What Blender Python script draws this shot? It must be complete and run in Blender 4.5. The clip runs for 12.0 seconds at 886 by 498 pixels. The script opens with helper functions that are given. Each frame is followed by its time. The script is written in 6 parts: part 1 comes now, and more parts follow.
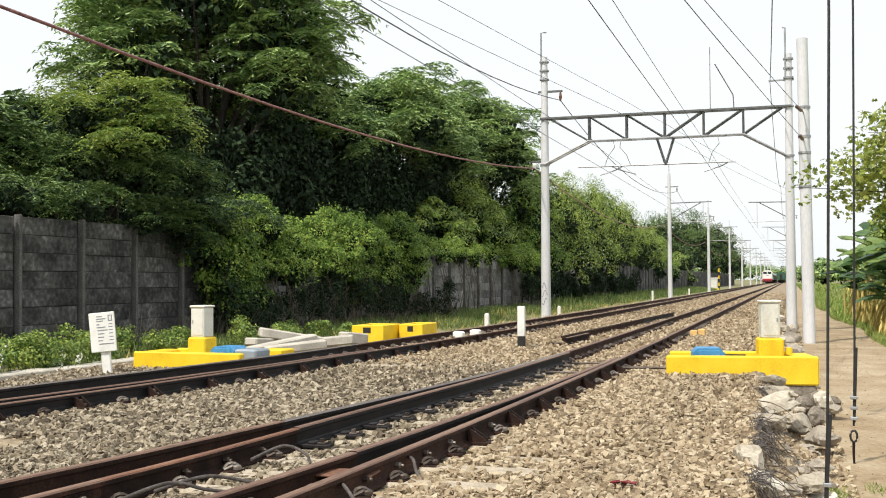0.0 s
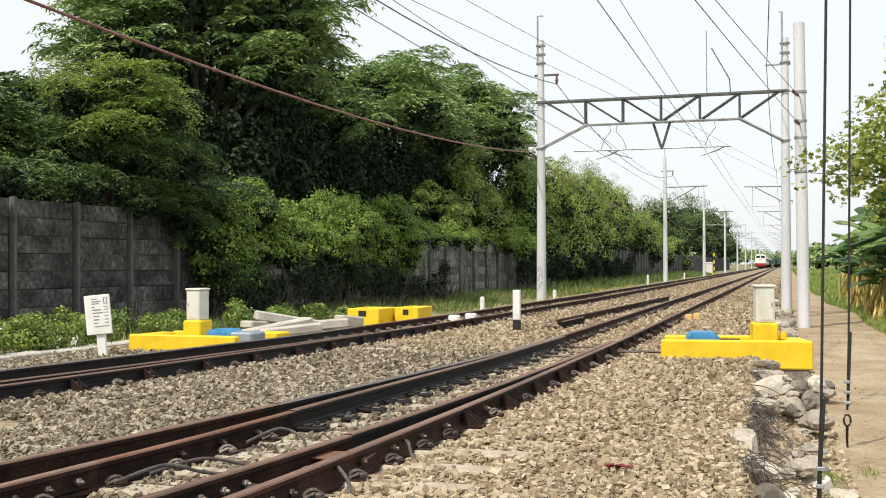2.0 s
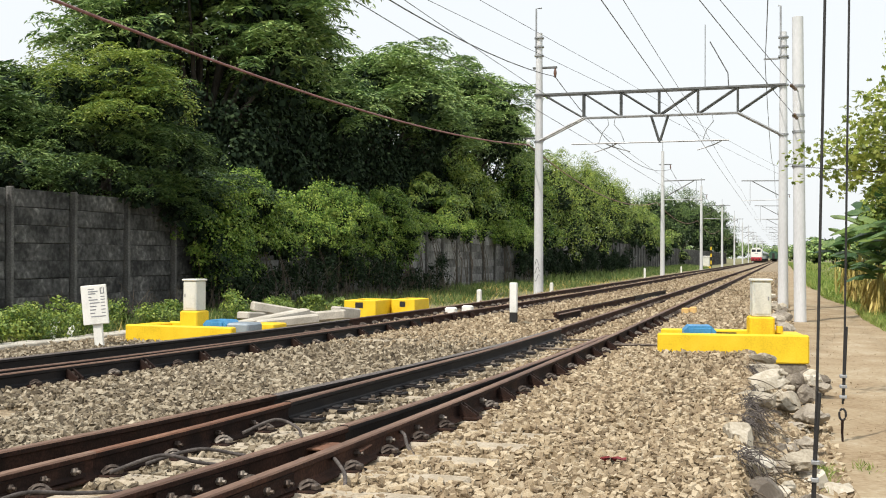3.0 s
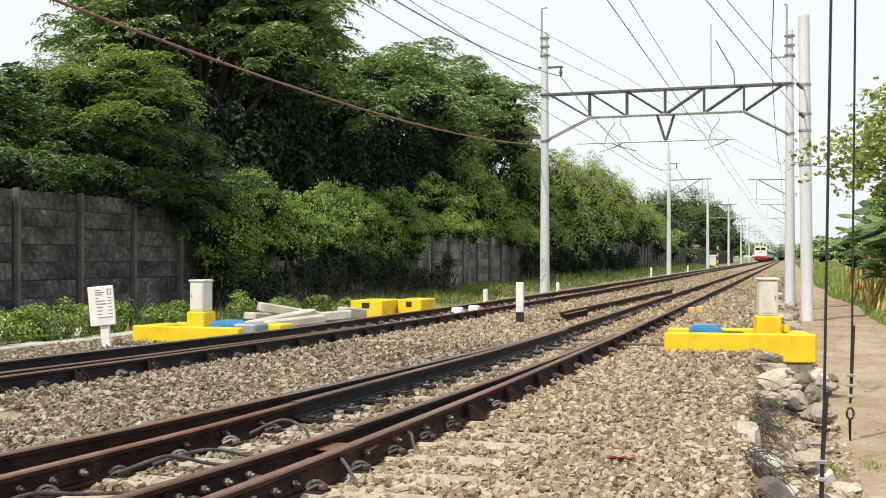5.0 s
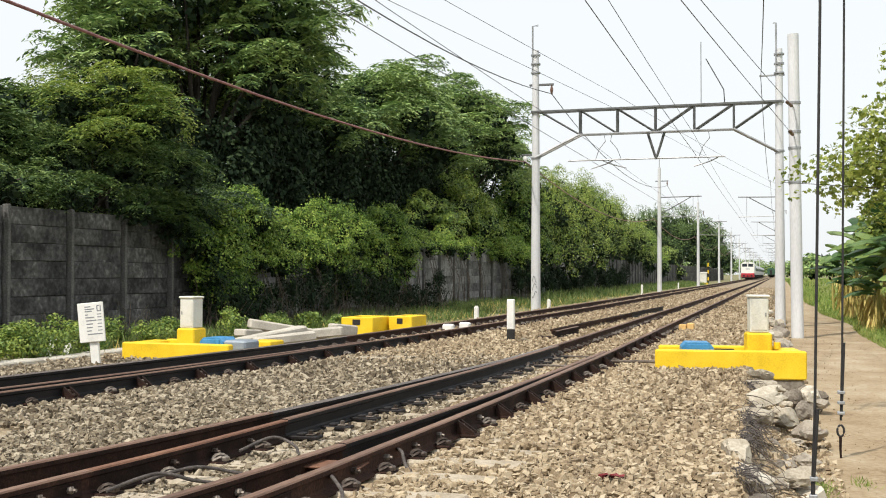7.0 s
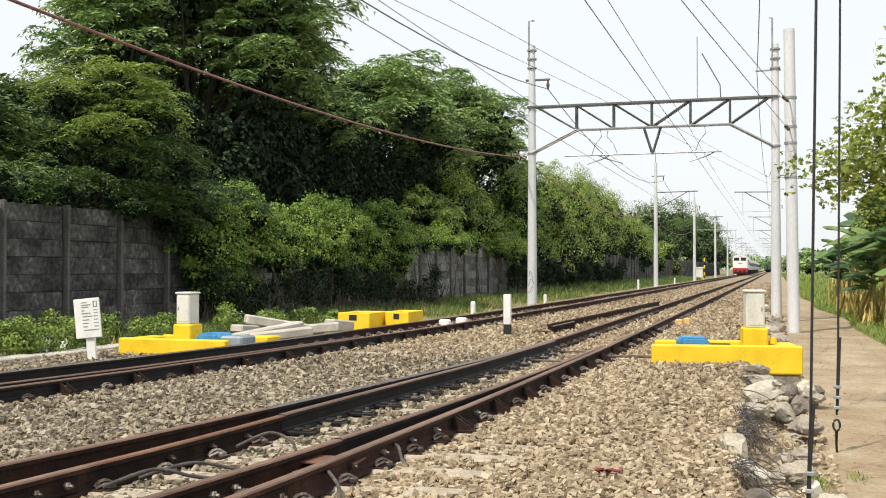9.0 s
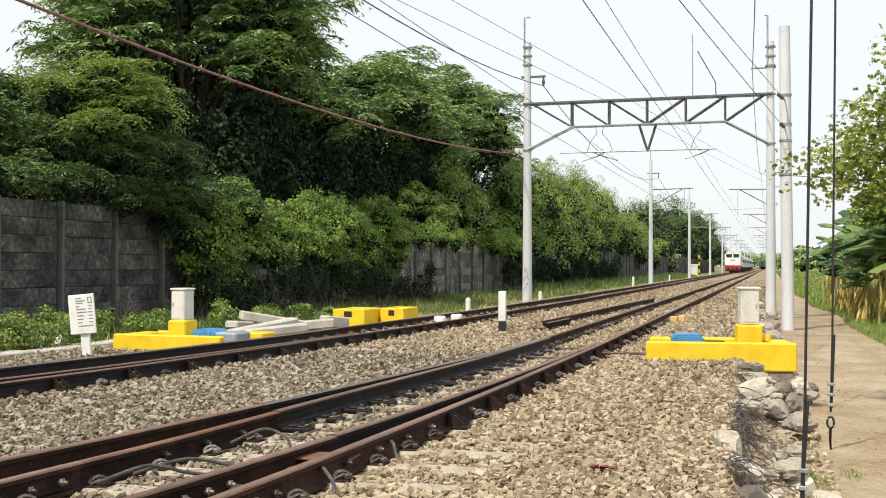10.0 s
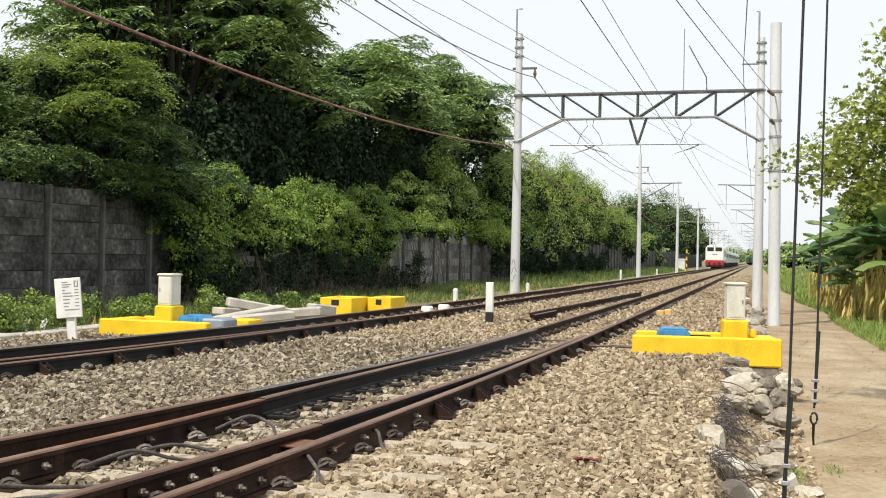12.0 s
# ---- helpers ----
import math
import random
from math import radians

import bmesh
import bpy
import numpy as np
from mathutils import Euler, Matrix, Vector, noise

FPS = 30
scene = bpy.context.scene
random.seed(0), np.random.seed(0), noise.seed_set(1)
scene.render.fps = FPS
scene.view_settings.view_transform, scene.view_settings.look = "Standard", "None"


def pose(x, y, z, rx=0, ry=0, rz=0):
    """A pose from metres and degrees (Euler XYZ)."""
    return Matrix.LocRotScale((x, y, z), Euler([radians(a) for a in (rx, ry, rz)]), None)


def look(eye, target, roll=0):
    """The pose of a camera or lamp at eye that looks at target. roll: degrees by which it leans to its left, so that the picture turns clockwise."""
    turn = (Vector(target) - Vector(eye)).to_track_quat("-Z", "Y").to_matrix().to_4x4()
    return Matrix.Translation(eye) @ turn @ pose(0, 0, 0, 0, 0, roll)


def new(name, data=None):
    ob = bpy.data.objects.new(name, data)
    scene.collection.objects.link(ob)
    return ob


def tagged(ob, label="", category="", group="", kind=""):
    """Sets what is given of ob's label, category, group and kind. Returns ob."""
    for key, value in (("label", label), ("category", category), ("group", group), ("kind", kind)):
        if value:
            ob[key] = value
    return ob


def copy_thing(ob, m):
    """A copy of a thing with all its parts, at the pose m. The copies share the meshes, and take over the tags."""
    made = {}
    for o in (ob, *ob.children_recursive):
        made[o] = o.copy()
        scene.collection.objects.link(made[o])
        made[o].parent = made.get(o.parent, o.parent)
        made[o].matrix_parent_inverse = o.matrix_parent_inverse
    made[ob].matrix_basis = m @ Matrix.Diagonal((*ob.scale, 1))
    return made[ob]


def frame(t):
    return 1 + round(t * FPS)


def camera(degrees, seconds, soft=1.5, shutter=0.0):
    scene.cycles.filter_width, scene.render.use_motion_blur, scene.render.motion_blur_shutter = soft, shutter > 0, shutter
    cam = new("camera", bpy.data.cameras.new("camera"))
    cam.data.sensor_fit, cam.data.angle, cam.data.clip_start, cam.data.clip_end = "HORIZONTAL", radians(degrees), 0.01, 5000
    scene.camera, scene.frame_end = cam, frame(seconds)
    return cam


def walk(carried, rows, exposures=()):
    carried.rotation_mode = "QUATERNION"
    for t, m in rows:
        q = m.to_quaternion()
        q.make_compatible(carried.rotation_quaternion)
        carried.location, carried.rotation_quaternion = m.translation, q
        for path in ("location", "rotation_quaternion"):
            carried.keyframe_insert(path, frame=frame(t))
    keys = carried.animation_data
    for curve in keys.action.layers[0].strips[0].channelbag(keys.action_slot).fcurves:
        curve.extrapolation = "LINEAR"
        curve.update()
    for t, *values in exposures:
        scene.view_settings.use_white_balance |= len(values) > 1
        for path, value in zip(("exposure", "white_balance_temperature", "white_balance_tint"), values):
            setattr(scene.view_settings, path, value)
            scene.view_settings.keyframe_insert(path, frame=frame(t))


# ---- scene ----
# Camera: held by hand at one spot beside the line; seconds, yaw, pitch, roll
EYE = 1.37
cam = camera(45.0, 12.0, soft=1.05)
VIEW = [
    (0, 17.98, 1.71, -0.29),
    (0.5, 18.04, 1.43, -0.66),
    (1, 18.10, 1.75, -0.33),
    (1.5, 17.69, 1.81, -0.31),
    (2, 17.75, 0.83, -0.12),
    (2.5, 17.70, 0.20, -0.35),
    (3, 17.60, 0.41, 0.23),
    (5, 17.93, 0.41, 0.04),
    (5.5, 17.61, 0.67, 0.36),
    (6, 17.61, 1.15, 0.12),
    (6.5, 17.46, 1.42, 0.04),
    (7, 17.45, 1.31, 0.11),
    (9, 17.26, 1.06, 0.03),
    (9.5, 17.08, 1.06, 0.07),
    (10, 17.00, 0.88, 0.15),
    (10.5, 17.09, 0.79, -0.05),
    (11, 17.10, 0.86, -0.12),
    (11.5, 17.01, 0.79, 0.08),
    (12, 16.37, 0.36, 1.16),
]
walk(cam, [(t, pose(0, 0, EYE, 90 + pitch, 0, yaw) @ pose(0, 0, 0, 0, 0, roll)) for t, yaw, pitch, roll in VIEW],
     exposures=[(0, 0.10), (1.0, 0.07), (2.2, 0.03), (12, 0.03)])

# ---- sky and sun: hazy bright noon, sun high on the wall side behind the camera ----
SUN_TO = Vector((-0.30, -0.66, 1.0)).normalized()
world = bpy.data.worlds.new("sky")
scene.world = world
world.use_nodes = True
wn = world.node_tree.nodes
wn.clear()
w_out = wn.new("ShaderNodeOutputWorld")
w_bg = wn.new("ShaderNodeBackground")
w_sky = wn.new("ShaderNodeTexSky")
w_mix = wn.new("ShaderNodeMix")
w_sky.sky_type, w_sky.sun_disc = "NISHITA", False
w_sky.sun_elevation = math.asin(SUN_TO.z)
w_sky.sun_rotation = math.atan2(SUN_TO.x, SUN_TO.y)
w_sky.dust_density, w_sky.air_density, w_sky.ozone_density = 4.0, 1.0, 1.0
w_mix.data_type = "RGBA"
w_mix.inputs[0].default_value = 0.84
w_mix.inputs[7].default_value = (7.6, 7.85, 7.95, 1)
wl = world.node_tree.links
wl.new(w_sky.outputs[0], w_mix.inputs[6])
wl.new(w_mix.outputs[2], w_bg.inputs[0])
w_bg.inputs[1].default_value = 0.136
wl.new(w_bg.outputs[0], w_out.inputs[0])
sun_data = bpy.data.lights.new("sun", "SUN")
sun_data.energy, sun_data.angle, sun_data.color = 4.1, radians(1.0), (1.0, 0.935, 0.84)
sun = new("sun", sun_data)
sun.matrix_world = look(SUN_TO * 60, (0, 0, 0))
scene.view_settings.exposure = 0.0


# ---- materials ----
def shade(name, colours, scale=6.0, rough=0.8, metal=0.0, bump=0.2, fine=60.0, island=0.0, each=0.0, leaf=0.0, spec=0.5, stretch=(1, 1, 1)):
    m = bpy.data.materials.new(name)
    m.use_nodes = True
    nt = m.node_tree
    N, L = nt.nodes, nt.links
    bsdf = N["Principled BSDF"]
    tc = N.new("ShaderNodeTexCoord")
    mp = N.new("ShaderNodeMapping")
    mp.inputs["Scale"].default_value = stretch
    L.new(tc.outputs["Object"], mp.inputs[0])
    if each:
        oi = N.new("ShaderNodeObjectInfo")
        sc = N.new("ShaderNodeVectorMath")
        sc.operation = "MULTIPLY"
        sc.inputs[1].default_value = (37.0, 53.0, 71.0)
        L.new(oi.outputs["Random"], sc.inputs[0])
        L.new(sc.outputs[0], mp.inputs["Location"])
    n1, n2 = N.new("ShaderNodeTexNoise"), N.new("ShaderNodeTexNoise")
    for n, s in ((n1, scale), (n2, fine)):
        n.inputs["Scale"].default_value, n.inputs["Detail"].default_value = s, 5
        L.new(mp.outputs[0], n.inputs["Vector"])
    add = N.new("ShaderNodeMath")
    add.operation = "MULTIPLY_ADD"
    add.inputs[1].default_value = 0.45
    L.new(n2.outputs[0], add.inputs[0])
    sub = N.new("ShaderNodeMath")
    sub.operation = "MULTIPLY"
    sub.inputs[1].default_value = 0.55
    L.new(n1.outputs[0], sub.inputs[0])
    L.new(sub.outputs[0], add.inputs[2])
    last = add.outputs[0]
    if island or each:
        src = N.new("ShaderNodeNewGeometry") if island else N.new("ShaderNodeObjectInfo")
        rnd = src.outputs["Random Per Island"] if island else src.outputs["Random"]
        ma = N.new("ShaderNodeMath")
        ma.operation = "MULTIPLY_ADD"
        ma.inputs[1].default_value = island or each
        L.new(rnd, ma.inputs[0])
        cen = N.new("ShaderNodeMath")
        cen.operation = "SUBTRACT"
        cen.inputs[1].default_value = (island or each) / 2
        L.new(last, cen.inputs[0])
        L.new(cen.outputs[0], ma.inputs[2])
        last = ma.outputs[0]
    ramp = N.new("ShaderNodeValToRGB")
    el = ramp.color_ramp.elements
    k = len(colours)
    spots = [0.32 + 0.36 * i / max(1, k - 1) for i in range(k)]
    while len(el) < k:
        el.new(0.5)
    for e, p, c in zip(el, spots, colours):
        e.position, e.color = p, (*c, 1)
    L.new(last, ramp.inputs[0])
    L.new(ramp.outputs[0], bsdf.inputs["Base Color"])
    bsdf.inputs["Roughness"].default_value = rough
    bsdf.inputs["Metallic"].default_value = metal
    bsdf.inputs["Specular IOR Level"].default_value = spec
    if bump:
        b = N.new("ShaderNodeBump")
        b.inputs["Strength"].default_value, b.inputs["Distance"].default_value = bump, 0.02
        L.new(add.outputs[0], b.inputs["Height"])
        L.new(b.outputs[0], bsdf.inputs["Normal"])
    if leaf:
        tr = N.new("ShaderNodeBsdfTranslucent")
        L.new(ramp.outputs[0], tr.inputs[0])
        mx = N.new("ShaderNodeMixShader")
        mx.inputs[0].default_value = leaf
        L.new(bsdf.outputs[0], mx.inputs[1])
        L.new(tr.outputs[0], mx.inputs[2])
        L.new(mx.outputs[0], N["Material Output"].inputs[0])
    return m


M_STONE = shade("ballast_stone", [(0.185, 0.136, 0.083), (0.285, 0.219, 0.138), (0.365, 0.289, 0.187), (0.465, 0.388, 0.272)], 9, 0.9, bump=0.12, fine=90, island=0.40)
M_STONEPIECE = shade("single_ballast_stone", [(0.185, 0.136, 0.083), (0.285, 0.219, 0.138), (0.365, 0.289, 0.187), (0.465, 0.388, 0.272)], 9, 0.9, bump=0.12, fine=90, each=0.40)
M_STONEGREY = shade("grimy_ballast_stone", [(0.092, 0.072, 0.048), (0.185, 0.15, 0.10), (0.265, 0.218, 0.15), (0.38, 0.33, 0.245)], 9, 0.9, bump=0.12, fine=90, island=0.46)
M_BED = shade("ballast_bed", [(0.085, 0.062, 0.038), (0.20, 0.152, 0.094), (0.31, 0.245, 0.158), (0.40, 0.33, 0.235)], 16, 0.95, bump=1.0, fine=34)
M_SOIL = shade("soil", [(0.085, 0.105, 0.035), (0.155, 0.165, 0.06), (0.22, 0.185, 0.10), (0.12, 0.15, 0.045)], 0.35, 0.95, bump=0.5, fine=9)
M_FIELD = shade("field_grass", [(0.10, 0.16, 0.035), (0.17, 0.25, 0.05), (0.24, 0.30, 0.08)], 0.12, 0.95, bump=0.6, fine=5)
M_DIRT = shade("pale_dirt", [(0.18, 0.118, 0.060), (0.275, 0.202, 0.118), (0.34, 0.268, 0.17), (0.42, 0.355, 0.26)], 1.1, 0.95, bump=0.8, fine=16)
M_RUST = shade("rusty_rail_steel", [(0.007, 0.0045, 0.004), (0.021, 0.0115, 0.009), (0.055, 0.027, 0.018)], 5, 0.85, 0.05, bump=0.25, fine=70, spec=0.2)
M_RUSTRED = shade("red_brown_rail_rust", [(0.014, 0.007, 0.005), (0.038, 0.018, 0.012), (0.085, 0.039, 0.025)], 5, 0.85, 0.05, bump=0.2, fine=50, spec=0.25)
M_RUSTTOP = shade("worn_rail_head", [(0.085, 0.046, 0.032), (0.165, 0.095, 0.064), (0.25, 0.155, 0.108)], 3, 0.6, 0.15, bump=0.05, fine=60, stretch=(1, 0.12, 1))
M_ORANGE = shade("orange_rust_head", [(0.10, 0.045, 0.027), (0.19, 0.088, 0.05), (0.27, 0.145, 0.088)], 4, 0.7, 0.2, bump=0.1, fine=60, stretch=(1, 0.3, 1))
M_BLACK = shade("greased_black_steel", [(0.004, 0.004, 0.005), (0.010, 0.009, 0.010), (0.026, 0.021, 0.020)], 5, 0.6, 0.0, bump=0.15, fine=60, spec=0.25)
M_STEELTOP = shade("polished_rail_head", [(0.13, 0.10, 0.09), (0.22, 0.18, 0.16), (0.32, 0.27, 0.25)], 3, 0.38, 0.7, bump=0.03, fine=60, stretch=(1, 0.1, 1))
M_CLIP = shade("grey_spring_steel", [(0.05, 0.036, 0.028), (0.12, 0.095, 0.078), (0.24, 0.21, 0.18)], 12, 0.55, 0.5, bump=0.2, each=0.4)
M_SLEEPER = shade("concrete_sleeper", [(0.22, 0.18, 0.125), (0.37, 0.315, 0.235), (0.53, 0.465, 0.37)], 5, 0.9, bump=0.3, fine=50)
M_CONC = shade("grey_concrete", [(0.30, 0.28, 0.235), (0.46, 0.43, 0.37), (0.60, 0.57, 0.50)], 3, 0.9, bump=0.3, fine=40)
M_POLE = shade("pale_spun_concrete", [(0.48, 0.49, 0.50), (0.58, 0.59, 0.605), (0.67, 0.68, 0.695)], 1.2, 0.8, bump=0.1, fine=30, stretch=(1, 1, 0.25))
# stained concrete, with the tree shade on the near wall worked into the colour
M_WALL = shade("weathered_shade_dark_panel", [(0.006, 0.006, 0.006), (0.032, 0.032, 0.031), (0.088, 0.087, 0.084), (0.24, 0.235, 0.226)], 1.5, 0.95, bump=0.5, fine=11, each=0.07, stretch=(1, 0.8, 0.8))
# the same stained concrete, lightened as if free of tree shade
M_WALLLIT = shade("weathered_lit_panel", [(0.018, 0.018, 0.017), (0.10, 0.099, 0.095), (0.215, 0.212, 0.205), (0.38, 0.375, 0.365)], 1.5, 0.95, bump=0.5, fine=11, each=0.1, stretch=(1, 0.8, 0.5))
M_WALLPOST = shade("wall_post_concrete", [(0.05, 0.049, 0.046), (0.115, 0.113, 0.107), (0.20, 0.195, 0.186)], 2.5, 0.95, bump=0.3, fine=26)
M_YELLOW = shade("yellow_paint", [(0.62, 0.40, 0.008), (0.80, 0.54, 0.012), (0.86, 0.60, 0.03)], 3, 0.6, bump=0.12, fine=40)
M_WHITE = shade("white_paint", [(0.62, 0.62, 0.58), (0.76, 0.76, 0.72), (0.82, 0.82, 0.79)], 4, 0.55, bump=0.06, fine=50)
M_PALEBOX = shade("cream_painted_steel", [(0.52, 0.52, 0.47), (0.64, 0.64, 0.58), (0.70, 0.70, 0.65)], 3, 0.5, bump=0.05, fine=40)
M_BLUE = shade("blue_painted_cover", [(0.03, 0.16, 0.34), (0.05, 0.25, 0.50), (0.10, 0.33, 0.58)], 4, 0.5, bump=0.08, fine=40)
M_GREY = shade("blue_grey_steel", [(0.18, 0.22, 0.26), (0.26, 0.31, 0.36), (0.34, 0.38, 0.42)], 4, 0.5, 0.2, bump=0.05)
M_DARK = shade("dark_void_paint", [(0.012, 0.012, 0.012), (0.03, 0.028, 0.026)], 6, 0.8, bump=0.1)
M_INK = shade("dark_print", [(0.16, 0.17, 0.19), (0.26, 0.27, 0.29)], 20, 0.7, bump=0)
M_GALV = shade("galvanised_steel", [(0.22, 0.23, 0.24), (0.33, 0.34, 0.35), (0.44, 0.45, 0.46)], 4, 0.5, 0.55, bump=0.05)
M_TRUSS = shade("dull_grey_steelwork", [(0.07, 0.075, 0.075), (0.12, 0.125, 0.125), (0.18, 0.185, 0.185)], 4, 0.6, 0.4, bump=0.05)
M_WIRE = shade("weathered_wire", [(0.05, 0.05, 0.055), (0.11, 0.11, 0.12)], 8, 0.5, 0.5, bump=0)
M_REDWIRE = shade("red_brown_cable", [(0.10, 0.035, 0.035), (0.19, 0.075, 0.07), (0.30, 0.16, 0.15)], 10, 0.6, 0, bump=0.1, fine=50)
M_BLACKCABLE = shade("black_stranded_cable", [(0.012, 0.012, 0.014), (0.035, 0.033, 0.032)], 30, 0.5, 0.2, bump=0.3, fine=160)
M_ROCK = shade("pale_limestone", [(0.26, 0.225, 0.17), (0.42, 0.375, 0.295), (0.58, 0.54, 0.46)], 5, 0.92, bump=0.8, fine=36, each=0.3)
M_ROCKDARK = shade("brown_grey_rock", [(0.12, 0.10, 0.08), (0.24, 0.21, 0.17), (0.38, 0.34, 0.28)], 5, 0.92, bump=0.6, fine=36, each=0.35)
M_BARK = shade("dark_bark", [(0.018, 0.015, 0.012), (0.045, 0.038, 0.031), (0.085, 0.072, 0.058)], 4, 0.95, bump=0.6, fine=30, stretch=(1, 1, 0.3))
M_LEAF = shade("feathery_leaf", [(0.066, 0.130, 0.046), (0.160, 0.262, 0.085), (0.27, 0.385, 0.125), (0.37, 0.47, 0.165)], 0.5, 0.55, bump=0, fine=3, island=0.34, leaf=0.12, spec=0.4)
# leaf colour darkened to stand for shadowed hanging foliage
M_LEAFSHADE = shade("shade_dark_leaf", [(0.018, 0.038, 0.018), (0.040, 0.078, 0.036), (0.095, 0.155, 0.065)], 0.5, 0.55, bump=0, fine=3, island=0.30, leaf=0.10)
# leaf with the shade under and inside foliage put into its colour
M_GLOOM = shade("shade_black_leaf", [(0.010, 0.018, 0.011), (0.021, 0.036, 0.019), (0.044, 0.068, 0.031)], 0.5, 0.75, bump=0, fine=3, island=0.30, leaf=0.03, spec=0.06)
M_LEAFMID = shade("mid_green_leaf", [(0.035, 0.075, 0.024), (0.095, 0.160, 0.045), (0.19, 0.262, 0.075)], 0.5, 0.6, bump=0, fine=3, island=0.34, leaf=0.12, spec=0.3)
M_LEAFYG = shade("yellow_green_leaf", [(0.070, 0.140, 0.030), (0.195, 0.285, 0.052), (0.35, 0.41, 0.080)], 0.5, 0.55, bump=0, fine=3, island=0.35, leaf=0.2)
M_VINE = shade("creeper_leaf", [(0.028, 0.070, 0.016), (0.094, 0.184, 0.029), (0.20, 0.305, 0.048), (0.34, 0.425, 0.085)], 1.1, 0.55, bump=0, fine=3, island=0.30, leaf=0.12, spec=0.25)
M_BUSH = shade("bush_leaf", [(0.065, 0.125, 0.028), (0.20, 0.295, 0.050), (0.37, 0.43, 0.085)], 0.35, 0.5, bump=0, fine=2.4, island=0.36, leaf=0.14, spec=0.3)
M_OLIVE = shade("olive_yellow_leaf", [(0.12, 0.175, 0.034), (0.25, 0.315, 0.056), (0.38, 0.42, 0.095)], 0.8, 0.55, bump=0, fine=4, island=0.4, leaf=0.36)
M_GRASS = shade("grass_blade", [(0.09, 0.15, 0.025), (0.20, 0.28, 0.05), (0.33, 0.36, 0.11)], 0.8, 0.7, bump=0, fine=5, island=0.4, leaf=0.25)
M_VERGE = shade("verge_grass_blade", [(0.045, 0.09, 0.018), (0.115, 0.185, 0.04), (0.22, 0.26, 0.085)], 0.8, 0.7, bump=0, fine=5, island=0.4, leaf=0.2)
M_DRY = shade("dry_straw", [(0.30, 0.22, 0.07), (0.54, 0.42, 0.13), (0.68, 0.56, 0.21)], 2, 0.85, bump=0.1, island=0.4, leaf=0.2)
M_BANANA = shade("banana_leaf", [(0.026, 0.070, 0.022), (0.075, 0.150, 0.042), (0.20, 0.285, 0.085)], 1.2, 0.45, bump=0.1, fine=20, each=0.4, leaf=0.25, spec=0.4)
M_STEM = shade("banana_stem", [(0.16, 0.15, 0.045), (0.36, 0.31, 0.09), (0.52, 0.43, 0.15)], 5, 0.8, bump=0.3, fine=30, stretch=(1, 1, 0.2))
M_RAG = shade("faded_red_cloth", [(0.14, 0.02, 0.022), (0.26, 0.04, 0.045)], 20, 0.9, bump=0.2)
M_TWIG = shade("dry_twig", [(0.045, 0.035, 0.027), (0.10, 0.08, 0.06), (0.18, 0.15, 0.115)], 8, 0.95, bump=0.2)
M_ROOT = shade("grey_fibre_root", [(0.028, 0.023, 0.021), (0.07, 0.060, 0.055), (0.15, 0.13, 0.12)], 8, 0.95, bump=0.2)
M_RED = shade("red_paint", [(0.28, 0.012, 0.022), (0.38, 0.020, 0.032), (0.45, 0.04, 0.05)], 2, 0.45, bump=0.03)
M_SILVER = shade("silver_grey_coach", [(0.40, 0.42, 0.44), (0.50, 0.52, 0.54), (0.58, 0.60, 0.62)], 1, 0.45, 0.2, bump=0.03)
M_GREENCOACH = shade("dark_green_coach", [(0.015, 0.05, 0.030), (0.030, 0.085, 0.05), (0.05, 0.12, 0.07)], 1, 0.5, bump=0.03)
M_GLASS = shade("dark_window_glass", [(0.015, 0.02, 0.025), (0.03, 0.04, 0.05)], 2, 0.08, bump=0)
M_INSUL = shade("brown_porcelain", [(0.10, 0.05, 0.035), (0.18, 0.10, 0.07)], 6, 0.25, bump=0)
M_WOOD = shade("yellow_tan_timber", [(0.46, 0.27, 0.09), (0.62, 0.40, 0.15), (0.70, 0.50, 0.23)], 5, 0.8, bump=0.2)


